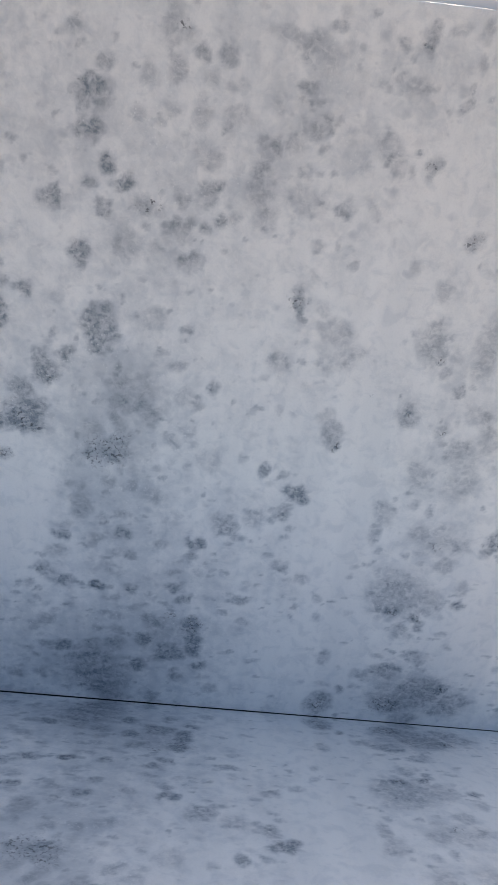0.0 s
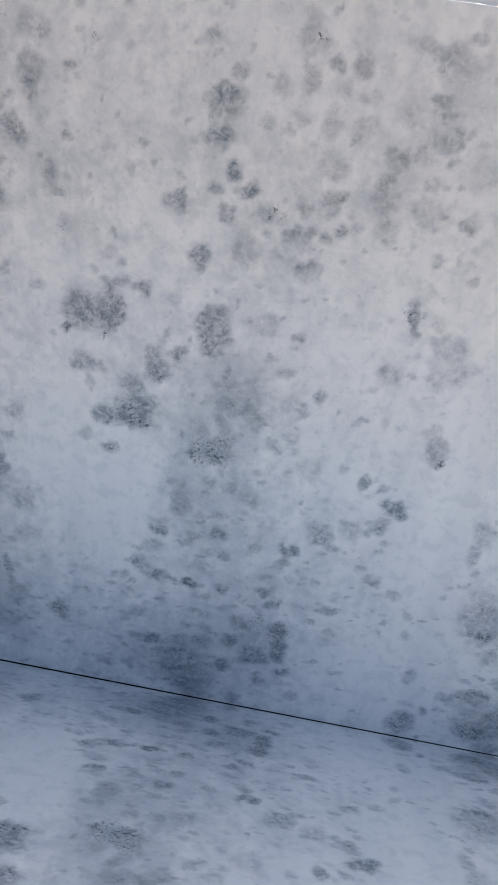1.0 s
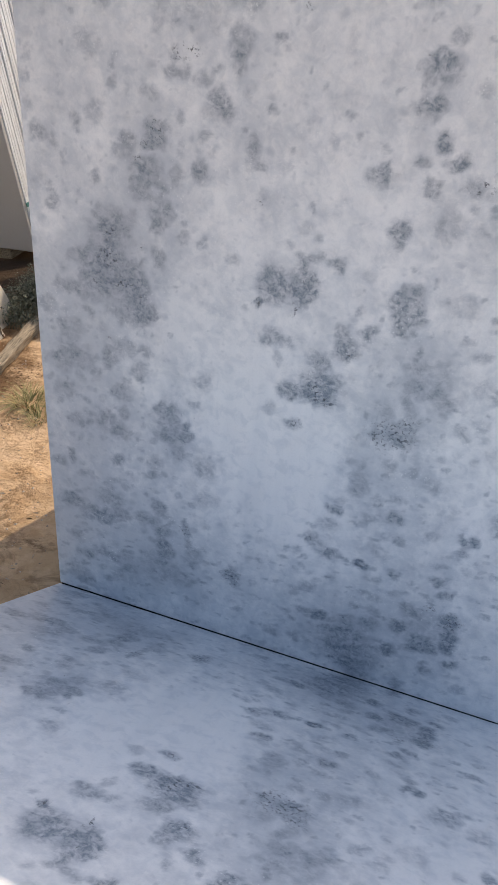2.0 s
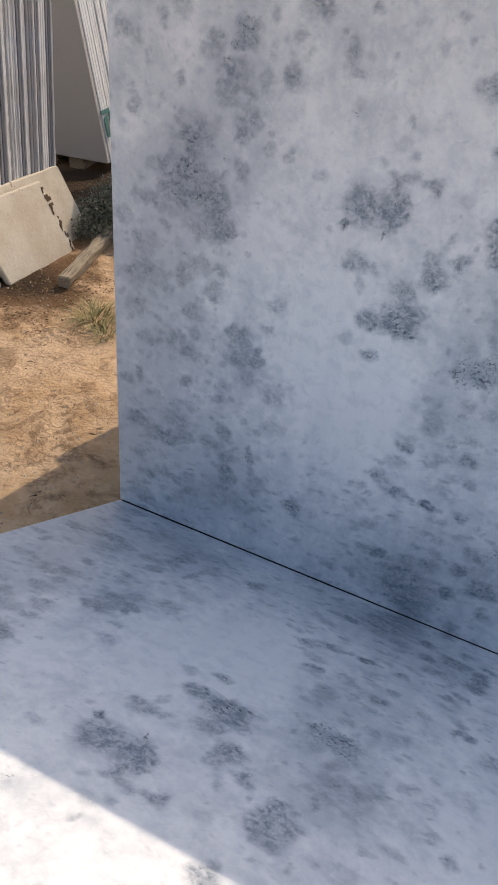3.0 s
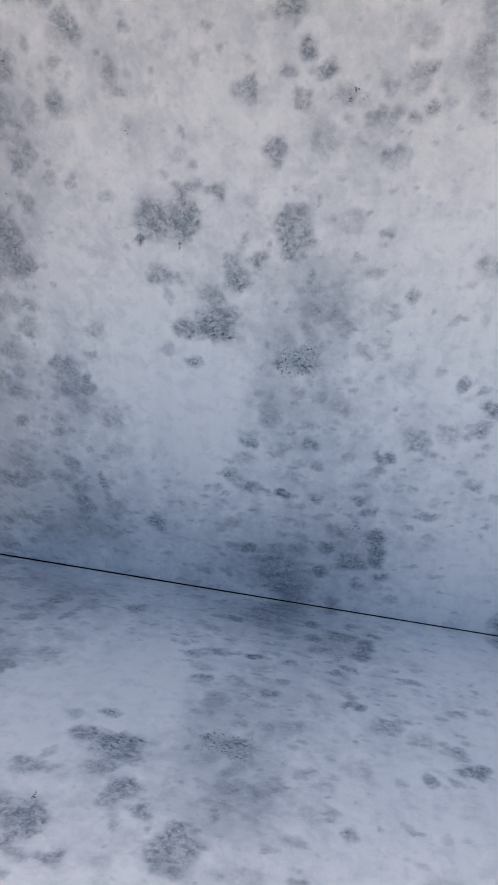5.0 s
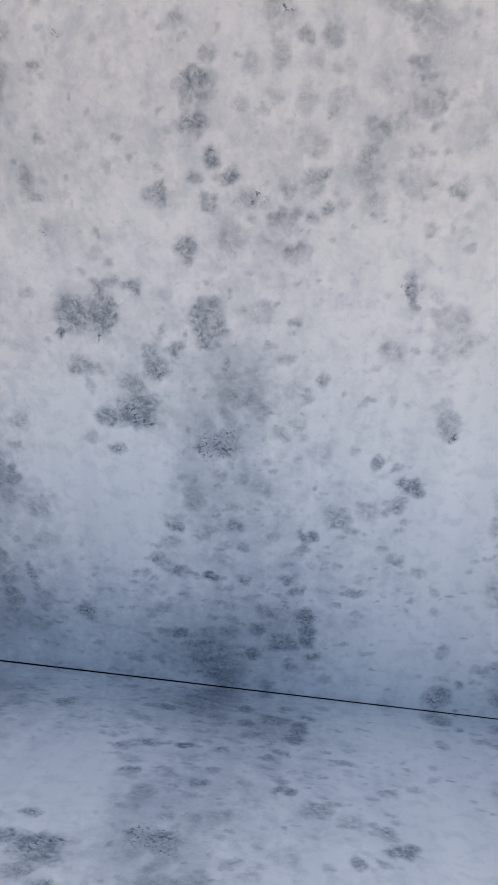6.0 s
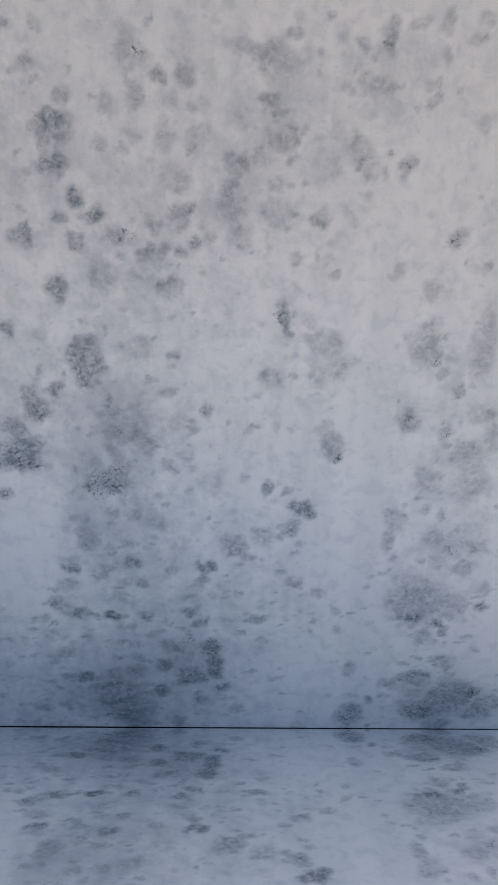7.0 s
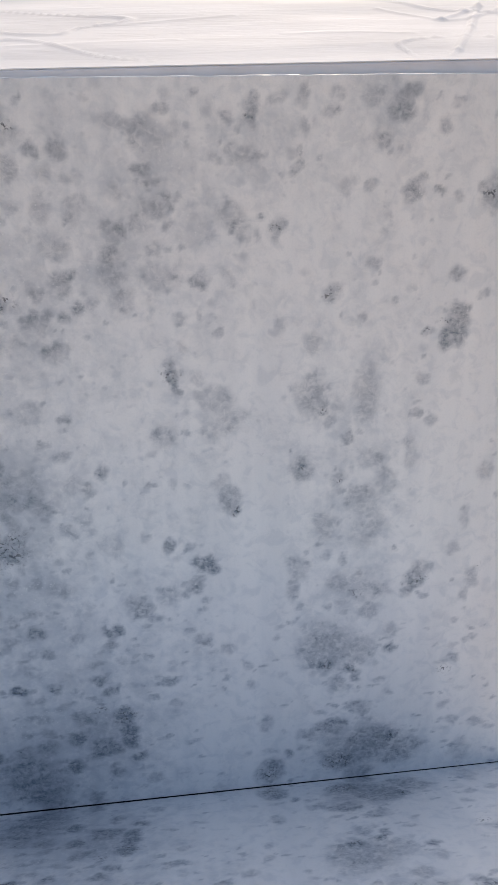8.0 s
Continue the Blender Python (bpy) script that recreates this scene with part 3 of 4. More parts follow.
GRIT += [(0.611, 1.54, 0.011), (0.57, 0.789, 0.013), (0.636, 0.04, 0.031), (0.768, 1.232, 0.016), (0.654, 1.355, 0.014), (0.746, 0.998, 0.014),
         (0.208, 1.531, 0.014), (-0.114, 1, 0.011), (-0.504, 1.203, 0.015), (-0.489, 1.235, 0.014), (-0.463, 1.264, 0.022), (-0.576, 1.046, 0.026),
         (-0.567, 0.99, 0.039), (-0.612, 0.934, 0.015), (-0.538, 0.938, 0.031), (-0.496, 0.923, 0.01), (-0.491, 1.028, 0.012), (-0.572, 0.806, 0.007)]
GRIT += [(-0.353, 0.646, 0.008), (-0.433, 0.549, 0.012), (-0.377, 0.32, 0.023), (-0.247, 0.213, 0.036), (-0.231, 0.961, 0.018), (-0.143, 1.019, 0.012),
         (-0.147, 0.956, 0.015), (-0.094, 0.826, 0.009), (-0.056, 0.766, 0.023), (-0.121, 0.698, 0.017), (-0.03, 0.881, 0.017), (-0.24, 1.152, 0.01),
         (0.071, 0.371, 0.014), (-0.061, 0.399, 0.011), (-0.488, 0.88, 0.013), (-0.392, 1.397, 0.024), (-0.42, 1.394, 0.012), (-0.178, 1.485, 0.008)]
GRIT += [(-0.345, 1.502, 0.009), (0.963, 0.584, 0.028), (1.057, 0.317, 0.019), (0.976, 1.378, 0.008), (0.908, 1.399, 0.008), (1.053, 1.405, 0.021),
         (0.976, 1.169, 0.016), (0.785, 0.839, 0.005), (0.761, 1.232, 0.015), (0.947, 1.15, 0.009), (1.119, 0.6, 0.007)]
# broad clouds (positive) and clear white lanes (negative)
CLOUDS = []
CLOUDS += [(0.093, 0.626, 0.135, 0.173, 0.5), (0.045, 0.165, 0.208, 0.166, 0.55), (0.229, 1.188, 0.093, 0.113, 0.25), (0.135, 0.859, 0.103, 0.126, 0.3), (0.432, 1.454, 0.114, 0.128, 0.35), (0.597, 1.497, 0.075, 0.067, 0.25),
         (0.374, 1.293, 0.07, 0.077, 0.25), (0.81, 0.408, 0.105, 0.115, 0.3), (0.854, 0.124, 0.141, 0.114, 0.5), (0.827, 0.691, 0.098, 0.169, 0.2), (-0.085, 0.592, 0.074, 0.161, -0.35), (-0.039, 1.18, 0.062, 0.102, -0.245),
         (0.6, 0.637, 0.074, 0.291, -0.28), (0.49, 0.178, 0.124, 0.11, -0.21), (0.604, 1.03, 0.066, 0.137, -0.21), (0.713, 1.328, 0.07, 0.084, -0.21), (0.965, 0.322, 0.081, 0.208, -0.245), (0.625, 0.781, 0.071, 0.134, -0.21)]
CLOUDS += [(-0.566, 0.979, 0.118, 0.126, 0.6), (-0.467, 1.185, 0.069, 0.085, 0.5), (-0.66, 0.742, 0.105, 0.11, 0.4), (-0.612, 0.582, 0.109, 0.092, 0.35), (-0.416, 0.585, 0.085, 0.103, 0.35), (-0.604, 0.243, 0.19, 0.17, 0.6),
         (-0.432, 0.202, 0.114, 0.113, 0.45), (-0.249, 0.698, 0.076, 0.226, -0.385), (-0.702, 1.042, 0.069, 0.067, -0.245), (-0.39, 0.89, 0.05, 0.071, -0.35), (-0.31, 1.115, 0.066, 0.058, -0.28), (-0.238, 1.079, 0.064, 0.04, -0.21),
         (-0.139, 0.516, 0.076, 0.147, -0.315), (-0.078, 0.671, 0.069, 0.052, -0.28), (-0.577, 1.235, 0.035, 0.055, -0.35), (1.046, 1.014, 0.072, 0.245, -0.245), (1.014, 1.327, 0.055, 0.072, -0.175), (0.858, 1.566, 0.059, 0.043, 0.25)]
CLOUDS += [(1.123, 0.287, 0.072, 0.209, -0.21)]
# the many small ones between them, crowding in the clouds and flatter towards the seam
for _ in range(6500):
    u, v = chance.uniform(LEFT, RIGHT), chance.uniform(0.0, TOP)
    if chance.random() < 0.14 + 0.9 * cloudiness(u, v) + (0.12 if v < 0.5 else 0):
        r = chance.choice((0.004, 0.005, 0.006, 0.008, 0.010, 0.013))
        flat = 0.5 + 0.6 * min(1, v / 0.9)
        SPOTS.append((u, v, r * (1.35 if v < 0.5 else 1.0), r * flat, chance.uniform(0.08, 0.45)))


def stains(us, vs):
    """Density of the spots and of the broad blue-grey clouds, on the grid us x vs."""
    u, v = np.meshgrid(us, vs)
    wu = u + 0.030 * (fbm(u * 22, v * 22, 51) - 0.5) + 0.014 * (fbm(u * 60, v * 60, 61, 2) - 0.5)
    wv = v + 0.030 * (fbm(u * 22 + 50, v * 22, 71) - 0.5) + 0.014 * (fbm(u * 60 + 9, v * 60, 81, 2) - 0.5)
    left = np.ones_like(u)
    for su, sv, ru, rv, w in SPOTS:
        a, b = np.searchsorted(us, (su - 1.8 * ru - 0.03, su + 1.8 * ru + 0.03))
        c, d = np.searchsorted(vs, (sv - 1.8 * rv - 0.03, sv + 1.8 * rv + 0.03))
        r = np.hypot((wu[c:d, a:b] - su) / ru, (wv[c:d, a:b] - sv) / rv)
        left[c:d, a:b] *= 1 - w * (1 - smooth(r, 0.55, 1.35))
    broad = fbm(u * 2.6 + 3, v * 1.6 + 1, 91)
    # base tone greyer towards the left end, whiter towards the right
    cloud = 0.42 + 0.9 * (broad - 0.5) - 0.36 * (u - 0.2)
    for cu, cv, ru, rv, w in CLOUDS:
        cloud = cloud + w * np.exp(-(((u - cu) / ru) ** 2) - ((v - cv) / rv) ** 2)
    black = np.zeros_like(u)
    for gu, gv, gr in GRIT:
        reach = np.hypot(wu - gu, (wv - gv) * 1.2) / gr
        black = np.maximum(black, 1 - smooth(reach, 0.15, 1.2) if gr > 0.006 else 2 * (1 - smooth(np.hypot(u - gu, 0.7 * (v - gv)) / gr, 0.1, 1.0)))
    return 1 - left, np.clip(cloud, 0, 1), black


def polished_slab(name, bottom, thick, side):
    """A slab in its own x-z plane, polished face at y = 0, body on the given side, arrises rounded."""
    step = 0.0045
    us = np.linspace(LEFT + 0.002, RIGHT - 0.002, int((RIGHT - LEFT) / step))
    vs = np.linspace(bottom + 0.002, TOP - 0.002, int((TOP - bottom) / step))
    gu, gv = np.meshgrid(us, vs)
    nu, nv = len(us), len(vs)
    idx = np.arange(nu * nv).reshape(nv, nu)
    quads = np.stack([idx[:-1, :-1], idx[:-1, 1:], idx[1:, 1:], idx[1:, :-1]], -1).reshape(-1, 4).tolist()
    verts = np.stack([gu, 0 * gu, gv], -1).reshape(-1, 3).tolist()
    rim = [*idx[0, :], *idx[1:, -1], *idx[-1, -2::-1], *idx[-2:0:-1, 0]]
    rings = [rim]
    cu, cv = (LEFT + RIGHT) / 2, (bottom + TOP) / 2
    for out, depth in ((0.0015, 0.0006), (0.002, 0.002), (0.002, thick)):
        ring = []
        for i in rim:
            x, _, z = verts[i]
            jag = 0.0012 * (noise.noise((x * 30, z * 30, depth * 200)) if depth > 0.001 else 0)
            x += math.copysign(out + jag, x - cu) if min(abs(x - us[0]), abs(x - us[-1])) < 1e-6 else 0
            z += math.copysign(out + jag, z - cv) if min(abs(z - vs[0]), abs(z - vs[-1])) < 1e-6 else 0
            verts.append((x, side * depth, z))
            ring.append(len(verts) - 1)
        rings.append(ring)
    n = len(rim)
    for a, b in zip(rings, rings[1:]):
        quads += [(a[k], b[k], b[(k + 1) % n], a[(k + 1) % n]) for k in range(n)]
    quads.append(tuple(rings[-1]))
    if side < 0:
        quads = [q[::-1] for q in quads]
    me = bpy.data.meshes.new(name)
    me.from_pydata(verts, [], quads)
    for key, field in zip(("stain", "cloud", "grit"), stains(us, vs)):
        flat = field.ravel()
        values = np.concatenate([flat] + [flat[rim]] * 3)
        me.attributes.new(key, "FLOAT", "POINT").data.foreach_set("value", values.astype(np.float32))
    me.materials.append(MARBLE)
    return new(name, me)


standing = polished_slab("marble_slab", 0.0018, 0.03, 1)
tagged(standing, "polished white marble slab with blue-grey spots, standing upright", "stone slab", "book-matched pair")
OPEN = 61.6
opened = polished_slab("marble_slab", 0.0018, 0.03, -1)
opened.matrix_world = pose(0, 0, 0, OPEN, 0, 0.08)
tagged(opened, "polished white marble slab, mirror-matched, tipped open towards the viewer", "stone slab", "book-matched pair")


def box(bm, x0, x1, y0, y1, z0, z1, bevel=0.0, rough=0.0, cuts=0):
    """A box added to bm, with bevelled arrises and, with cuts, uneven edges."""
    r = bmesh.ops.create_cube(bm, size=1.0)
    vs = r["verts"]
    for v in vs:
        v.co = Vector(((x0 + x1) / 2 + v.co.x * (x1 - x0), (y0 + y1) / 2 + v.co.y * (y1 - y0), (z0 + z1) / 2 + v.co.z * (z1 - z0)))
    edges = list({e for v in vs for e in v.link_edges})
    if bevel:
        bmesh.ops.bevel(bm, geom=edges, offset=bevel, segments=1, affect="EDGES")
    if cuts:
        bmesh.ops.subdivide_edges(bm, edges=bm.edges[:], cuts=cuts, use_grid_fill=True)
        for v in bm.verts:
            v.co += rough * noise.noise_vector(v.co * 9)
    return bm


# ---- dark strip added under the seam for the gap's shade, carrying both slabs ----
bm = box(bmesh.new(), LEFT + 0.004, RIGHT - 0.05, 0.002, 0.032, -0.13, 0.0025, 0.001)
box(bm, LEFT + 0.02, RIGHT - 0.05, -0.10, 0.001, -0.13, -0.036)
seam_fill = part("seam_strip", bm, plain("seam_shade", (0.022, 0.020, 0.019), 0.9))
tagged(seam_fill, "dark strip added under the slabs' meeting edges as the seam's shade", "timber")

# ---- bundle behind the standing slab, tops stepping up, under plastic ----
bundle = empty("slab_bundle")
tagged(bundle, "upright bundle of sawn marble slabs behind the polished one", "stone bundle")
backing = box(bmesh.new(), LEFT + 0.01, RIGHT + 0.01, 0.034, 0.066, -0.04, 1.6095, 0.002)
for v in backing.verts:
    if v.co.z > 1:
        v.co.z += 0.012 * v.co.x
part("slab", backing, plain("dusty_marble_rim", (0.90, 0.82, 0.79), 0.8, 0.94), bundle)
y = 0.075
while y < 0.72:
    b = box(bmesh.new(), -0.78 - 0.27 * y, RIGHT - 0.03 + 0.03 * math.sin(40 * y), y, y + 0.028, -0.05, 1.585 + 0.30 * (y - 0.03), 0.003)
    part("slab", b, SAWN, bundle)
    y += 0.034

# short slab out of view, added for the step in the ground shadow
part("slab", box(bmesh.new(), -0.98, 0.6, 0.80, 0.828, -0.06, 0.56, 0.003), SAWN, bundle)


def cover():
    """Milky sheet lying over the bundle's stepped tops, with folds running down it."""
    xs, ys = np.linspace(-0.75, RIGHT - 0.01, 430), np.linspace(0.036, 0.80, 130)
    gx, gy = np.meshgrid(xs, ys)
    gz = 1.610 + 0.012 * gx + 0.33 * np.maximum(gy - 0.05, 0) + 0.014 * (fbm(gx * 2.2 + 4, gy * 7, 101, 2) - 0.30) * smooth(gy, 0.06, 0.16)
    fold = np.abs(fbm(gx * 2.4 + gy * 5, gy * 4 - gx, 121, 2) - 0.5)
    gz = gz + 0.004 * (1 - smooth(fold, 0.0, 0.012)) * smooth(gy, 0.06, 0.10)
    for ax, ay, bx, by, high in ((0.96, 0.04, 1.00, 0.10, 0.010), (1.00, 0.10, 1.08, 0.25, 0.010), (1.08, 0.25, 1.16, 0.43, 0.012), (0.93, 0.40, 1.04, 0.30, 0.008),
                                 (1.04, 0.30, 1.10, 0.31, 0.009), (1.10, 0.31, 1.22, 0.42, 0.008), (1.03, 0.30, 1.16, 0.42, 0.012), (0.35, 0.30, 0.62, 0.36, 0.005),
                                 (0.20, 0.16, 0.50, 0.19, 0.004), (0.70, 0.22, 0.95, 0.20, 0.004)):
        t = np.clip(((gx - ax) * (bx - ax) + (gy - ay) * (by - ay)) / ((bx - ax) ** 2 + (by - ay) ** 2), 0, 1)
        off = np.hypot(gx - ax - t * (bx - ax), gy - ay - t * (by - ay))
        gz = gz + 0.35 * high * np.exp(-((off / 0.006) ** 2)) * smooth(gy, 0.05, 0.09)
    nx, ny = len(xs), len(ys)
    idx = np.arange(nx * ny).reshape(ny, nx)
    quads = np.stack([idx[:-1, :-1], idx[:-1, 1:], idx[1:, 1:], idx[1:, :-1]], -1).reshape(-1, 4)
    me = bpy.data.meshes.new("plastic_cover")
    me.from_pydata(np.stack([gx, gy, gz], -1).reshape(-1, 3).tolist(), [], quads.tolist())
    me.polygons.foreach_set("use_smooth", [True] * len(me.polygons))
    me.materials.append(FILM)
    ob = new("plastic_cover", me)
    thick = ob.modifiers.new("thickness", "SOLIDIFY")
    thick.thickness, thick.offset = 0.002, 1.0
    tagged(ob, "creased milky plastic sheet over the top of the slab bundle", "plastic sheet")


cover()

# ---- striped bundle across the yard ----
stripes = empty("slab_bundle", pose(0, 0, 0))
tagged(stripes, "bundle of grey-striped marble slabs standing on edge, ends sunlit", "stone bundle", "bundles in the yard")
YR, LEAN = 1.755, 0.072
y = YR
while y > 0.35:
    t = random.uniform(0.006, 0.016)
    x = -2.35 + random.uniform(-0.012, 0.012)
    bm = bmesh.new()
    box(bm, x - 1.3, x, -t / 2, t / 2, -0.01, 2.12 + random.uniform(-0.05, 0.05), 0.002)
    if y == YR:
        bmesh.ops.subdivide_edges(bm, edges=[e for e in bm.edges if e.calc_length() > 0.8 and abs(e.verts[0].co.z - e.verts[1].co.z) > 0.5], cuts=24)
        for v in bm.verts:
            if v.co.x > x - 0.05 and v.co.y > 0:
                v.co.y += 0.012 * noise.noise((v.co.z * 9, 3, 1))
    bmesh.ops.transform(bm, matrix=Matrix(((1, 0, 0, 0), (0, 1, LEAN, 0), (0, 0, 1, 0), (0, 0, 0, 1))), verts=bm.verts)
    ob = part("slab", bm, STRIPED, stripes)
    ob.location = (0, y - t / 2, LOW)
    y -= t + 0.0015


def leaning_offcut(y0, y1, foot_x, top_x, height, thick, skew, label, ragged=0.0):
    """A rough stone offcut leaning with its top against the striped bundle."""
    bm = bmesh.new()
    box(bm, y0, y1, 0, thick, 0, height, 0.006)
    bmesh.ops.subdivide_edges(bm, edges=bm.edges[:], cuts=11, use_grid_fill=True)
    for v in bm.verts:
        if v.co.x > y1 - 0.012:
            v.co.x -= ragged * (0.4 + abs(noise.noise((3, v.co.y * 8, v.co.z * 21))))
        v.co.x += skew * (v.co.z / height)
        edge = 1.0 if min(v.co.z, height - v.co.z, abs(v.co.x - y0), abs(y1 - v.co.x)) < 0.03 else 0.25
        v.co += Vector((0.007, 0.004, 0.006)) * noise.noise((v.co.x * 11, v.co.y * 20, v.co.z * 11)) * edge
    ob = part("stone_offcut", bm, CREAM)
    a = math.degrees(math.atan2(foot_x - top_x, height))
    ob.matrix_world = pose(foot_x, 0, LOW - 0.006) @ pose(0, 0, 0, 0, -a, 0) @ Matrix(((0, -1, 0, 0), (1, 0, 0, 0), (0, 0, 1, 0), (0, 0, 0, 1)))
    if ragged:
        # dark chips: dirty broken edge, with the shade of the gap coloured in
        chips = bmesh.new()
        rnd = random.Random(3)
        for k in (1, 2, 3, 4, 6, 7, 9, 10, 11, 13, 15, 16, 17, 18, 20, 21, 23, 24):
            z, x = height * (k + 0.5) / 27, y1 - 0.028 - 0.010 * math.sin(0.9 * k) - rnd.uniform(0, 0.006) + skew * (k + 0.5) / 27
            w = rnd.uniform(0.002, 0.007) + (0.008 if k in (18, 20, 21) else 0)
            box(chips, x - w, x + w, -0.004, 0.012, z - rnd.uniform(0.005, 0.011), z + rnd.uniform(0.004, 0.012))
        part("broken_edge", chips, CHIPPED, ob, "dark broken edge, earth and the gap's shade in its colour")
    tagged(ob, label, "stone offcut", "leaning offcuts")


leaning_offcut(1.16, 1.86, -2.195, -2.335, 0.395, 0.03, -0.09, "rough cream stone offcut leaning against the striped bundle")
leaning_offcut(1.13, 1.655, -2.135, -2.288, 0.38, 0.035, -0.07, "larger cream stone offcut with chipped edge, leaning", 0.035)
leaning_offcut(0.72, 1.10, -2.16, -2.30, 0.34, 0.03, 0.03, "pale stone offcut beside the cream one")


# ---- far bundle with a shaded face and green marks ----
def far_bundle(corner, turn, wide, deep, z1, tilt, low, label, face):
    """Slabs on edge behind one another; the corner is the front face's end, the lean runs along the face."""
    b = empty("slab_bundle", pose(corner[0], corner[1], low, 0, 0, turn))
    tagged(b, label, "stone bundle", "bundles in the yard")
    y = 0.0
    while y < deep:
        t = random.uniform(0.02, 0.035)
        bm = bmesh.new()
        box(bm, -wide, random.uniform(-0.006, 0.006), y, y + t, 0, z1, 0.004)
        bmesh.ops.transform(bm, matrix=Matrix(((1, 0, tilt, 0), (0, 1, 0, 0), (0, 0, 1, 0), (0, 0, 0, 1))), verts=bm.verts)
        part("slab", bm, face if y == 0 else SAWN, b)
        y += t + 0.002
    return b


# darker copy of sawn marble: the front face's shade is in its colour
SHADED = sawn_marble("shaded_marble", (0.60, 0.57, 0.53), (0.42, 0.40, 0.375))
far = far_bundle((-2.675, 2.72), 9, 1.3, 1.2, 2.1, -0.205, -0.065, "pale marble slab bundle, front face in shade", SHADED)
# hidden behind the standing slab, placed to throw shade on the yard's back
far_bundle((1.2, 3.25), 0, 3.45, 0.75, 1.75, 0.0, LOW - 0.01, "unseen marble slab bundle placed to cast shade over the yard", SAWN)
for y0, y1, z0, z1 in ((0.02, 0.13, 0.285, 0.31), (0.045, 0.085, 0.15, 0.27), (0.11, 0.135, 0.12, 0.29)):
    bm = box(bmesh.new(), 0.007, 0.011, y0, y1, z0, z1)
    bmesh.ops.transform(bm, matrix=Matrix(((1, 0, -0.205, 0), (0, 1, 0, 0), (0, 0, 1, 0), (0, 0, 0, 1))), verts=bm.verts)
    part("paint_mark", bm, GREEN_PAINT, far, "green paint stroke")
# sleepers that keep the far bundle off the earth
for u in (-0.25, -1.0):
    bm = box(bmesh.new(), -0.05, 0.05, 0.03, 0.74, 0, 0.09, 0.004)
    rest = part("timber_sleeper", bm, WOOD)
    rest.matrix_world = pose(-2.675, 2.72, 0, 0, 0, 9) @ pose(u, 0, -0.155)
    tagged(rest, "weathered timber sleeper under the pale slab bundle", "timber", "sleepers")

# ---- timber offcut ----
bm = bmesh.new()
box(bm, -0.031, 0.031, 0, 0.66, 0, 0.058, 0.007)
bmesh.ops.subdivide_edges(bm, edges=[e for e in bm.edges if e.calc_length() > 0.3], cuts=10)
for v in bm.verts:
    v.co += 0.011 * noise.noise_vector(v.co * 16)
timber = part("timber_offcut", bm, WOOD)
timber.matrix_world = pose(-1.925, 1.245, LOW - 0.004, 2, 6, 13)
tagged(timber, "weathered squared timber offcut lying on the earth", "timber")


# ---- plants and litter ----
def earth(x, y):
    return float(ground_z(np.array([x]), np.array([y]))[0])


def blade(bm, base, lean, length, width, turn):
    side = Vector((math.cos(turn + 1.57), math.sin(turn + 1.57), 0)) * width
    way = Vector((math.cos(turn), math.sin(turn), 0))
    rows = []
    for k in range(4):
        f = k / 3
        p = base + way * length * lean * f**1.4 + Vector((0, 0, length * (f - 0.55 * lean * f * f)))
        w = 1 - f * 0.92
        rows.append((bm.verts.new(p - side * w), bm.verts.new(p + side * w)))
    for a, b in zip(rows, rows[1:]):
        bm.faces.new((a[0], a[1], b[1], b[0]))


def tuft(x, y, radius, count, length, mat, label):
    bm = bmesh.new()
    rnd = random.Random(int(1000 * x))
    for _ in range(count):
        a, d = rnd.uniform(0, 6.283), radius * rnd.random() ** 0.7
        px, py = x + d * math.cos(a), y + d * math.sin(a)
        blade(bm, Vector((px, py, earth(px, py) - 0.004)), rnd.uniform(0.7, 1.55), length * rnd.uniform(0.5, 1.25), rnd.uniform(0.0018, 0.0035), a + rnd.uniform(-0.8, 0.8))
    tagged(part("grass_tuft", bm, mat), label, "grass")


tuft(-1.62, 1.08, 0.075, 170, 0.105, GRASS, "dry yellow-green grass tuft growing from the earth")
tuft(-1.50, 0.98, 0.05, 70, 0.08, GRASS, "dry yellow-green grass tuft growing from the earth")


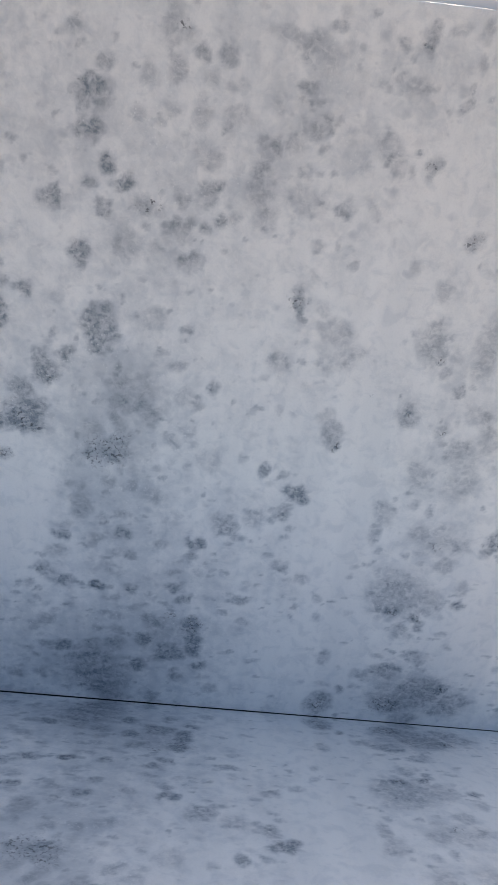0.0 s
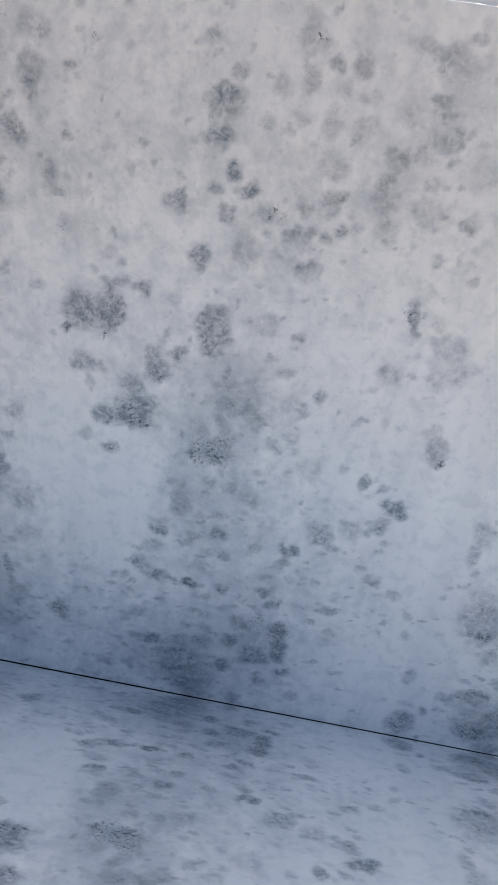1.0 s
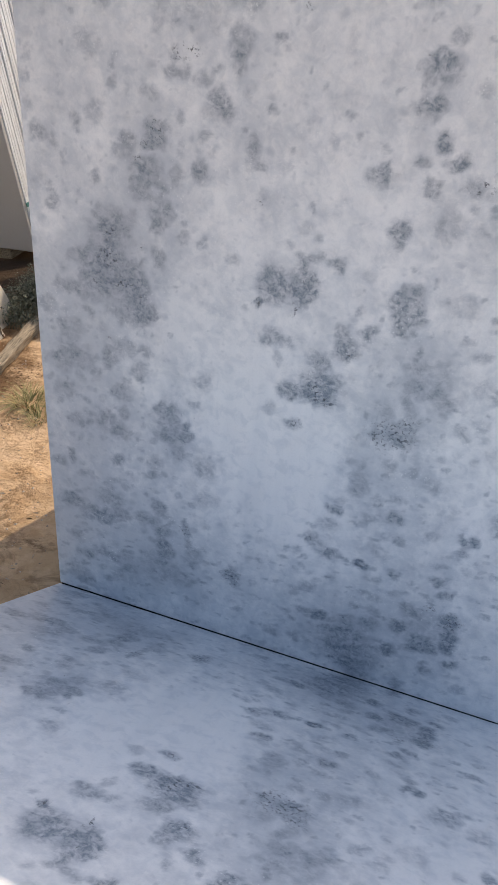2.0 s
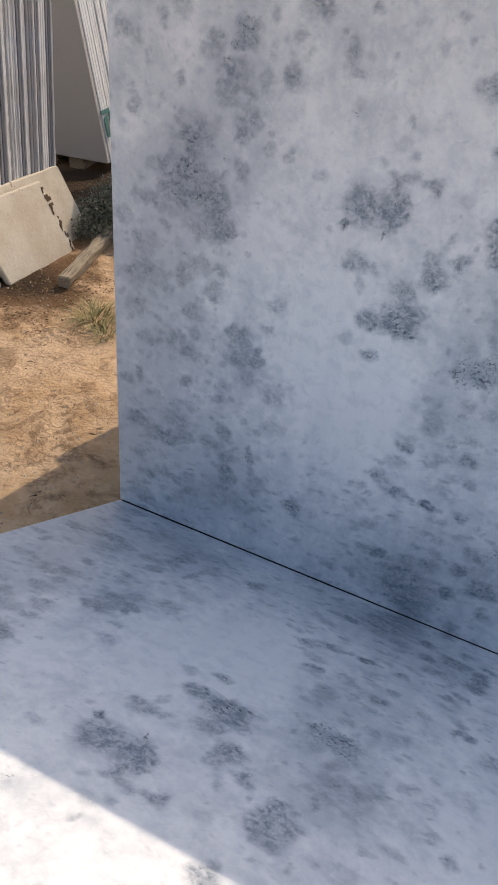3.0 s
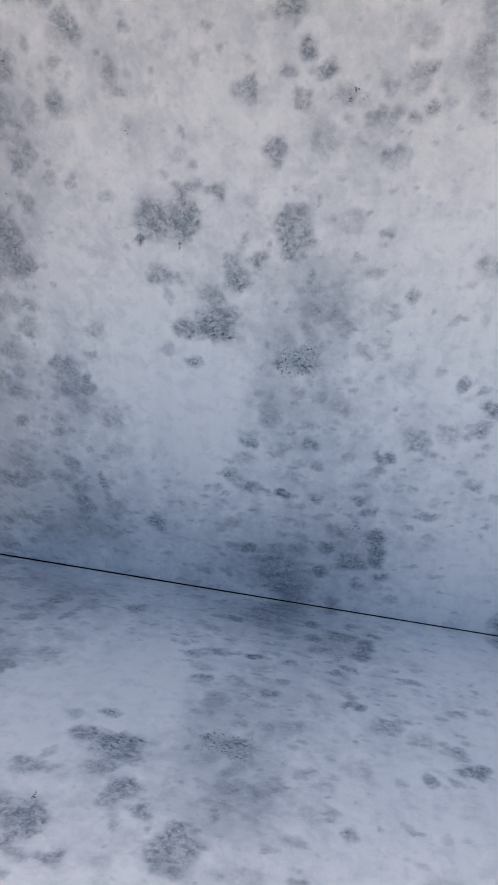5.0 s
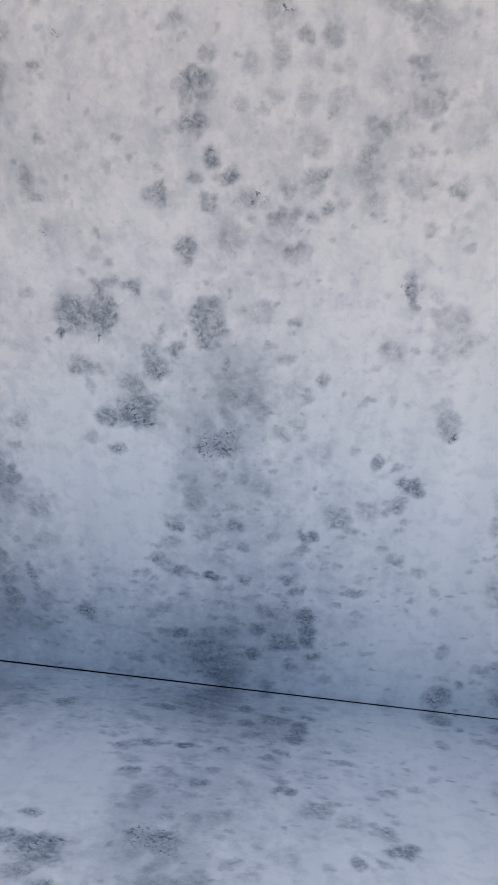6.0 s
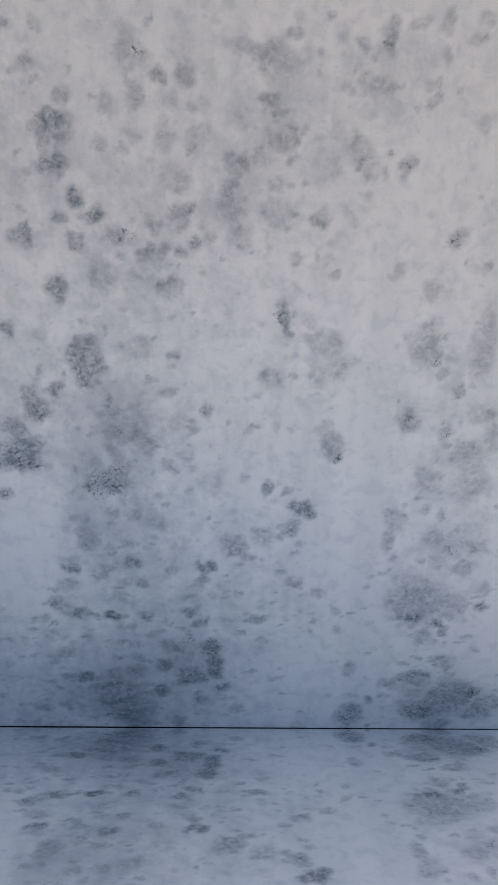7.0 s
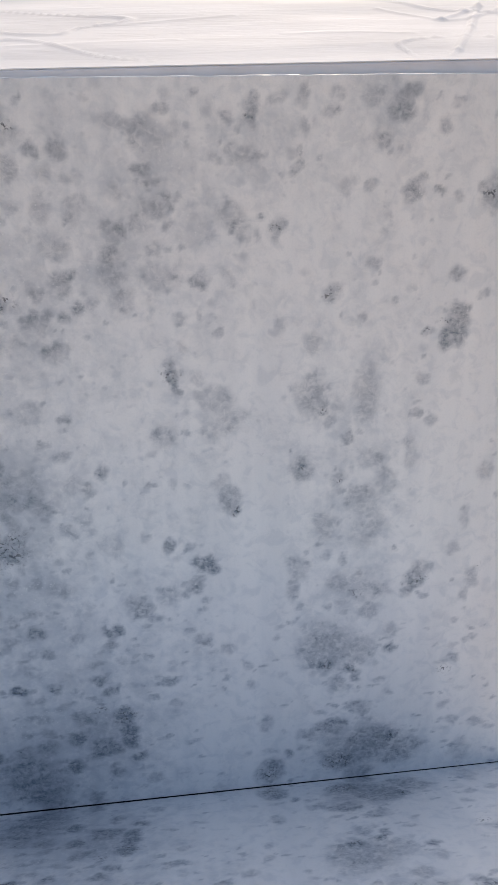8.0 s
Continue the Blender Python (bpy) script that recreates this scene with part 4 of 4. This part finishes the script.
def herb(x, y, rx, ry, tall, count):
    bm = bmesh.new()
    rnd = random.Random(9)
    for _ in range(count):
        a, d = rnd.uniform(0, 6.283), rnd.random() ** 0.6
        px, py = x + rx * d * math.cos(a), y + ry * d * math.sin(a)
        z0 = earth(px, py) - 0.005
        top = tall * (1 - 0.6 * d * d) * rnd.uniform(0.5, 1.1)
        blade(bm, Vector((px, py, z0)), rnd.uniform(0.1, 0.7), top, 0.0016, rnd.uniform(0, 6.283))
        for _ in range(7):
            f = rnd.uniform(0.25, 1.0)
            c = Vector((px + rnd.uniform(-0.03, 0.03), py + rnd.uniform(-0.03, 0.03), z0 + top * f))
            e1 = Vector((rnd.uniform(-1, 1), rnd.uniform(-1, 1), rnd.uniform(-0.5, 0.8))).normalized()
            e2 = e1.cross(Vector((rnd.uniform(-1, 1), rnd.uniform(-1, 1), 1))).normalized()
            s = rnd.uniform(0.007, 0.016)
            bm.faces.new([bm.verts.new(c + e1 * s), bm.verts.new(c + e2 * s * 0.3), bm.verts.new(c - e1 * s), bm.verts.new(c - e2 * s * 0.3)])
    tagged(part("herb_patch", bm, HERB), "low grey-green dry herb growing beside the timber", "shrub")


herb(-2.12, 2.14, 0.26, 0.44, 0.29, 1500)


def litter(name, mat, count, region, size, flat, label):
    """Small bits lying on the earth."""
    bm = bmesh.new()
    rnd = random.Random(len(name))
    for _ in range(count):
        x, y = rnd.uniform(*region[:2]), rnd.uniform(*region[2:])
        c = Vector((x, y, earth(x, y)))
        a, s = rnd.uniform(0, 6.283), size * rnd.uniform(0.4, 1.4)
        e1, e2 = Vector((math.cos(a), math.sin(a), rnd.uniform(-0.2, 0.3))) * s, Vector((-math.sin(a), math.cos(a), 0)) * s * flat
        up = Vector((0, 0, s * max(flat, 0.25)))
        ring = [bm.verts.new(c + p) for p in (e1, e2, -e1 * rnd.uniform(0.5, 1.0), -e2)]
        tip, low = bm.verts.new(c + up), bm.verts.new(c - up * 0.3)
        for k in range(4):
            bm.faces.new((ring[k], ring[(k + 1) % 4], tip))
            bm.faces.new((ring[(k + 1) % 4], ring[k], low))
    tagged(part(name, bm, mat), label, "litter", kind="stuff")


litter("leaf_litter", LITTER, 900, (-2.5, -1.72, 0.80, 1.45), 0.010, 0.35, "brown dry leaf litter on dark earth")
litter("pebbles", PEBBLE, 1300, (-2.6, -0.82, -0.6, 2.4), 0.006, 0.7, "small pale pebbles and crumbs of earth")
litter("straw", PEBBLE, 260, (-2.3, -0.85, -0.4, 1.5), 0.016, 0.05, "pale straw scattered on the earth")
litter("twigs", LITTER, 120, (-2.3, -0.85, -0.4, 1.4), 0.017, 0.04, "thin dry twigs and straw on the earth")
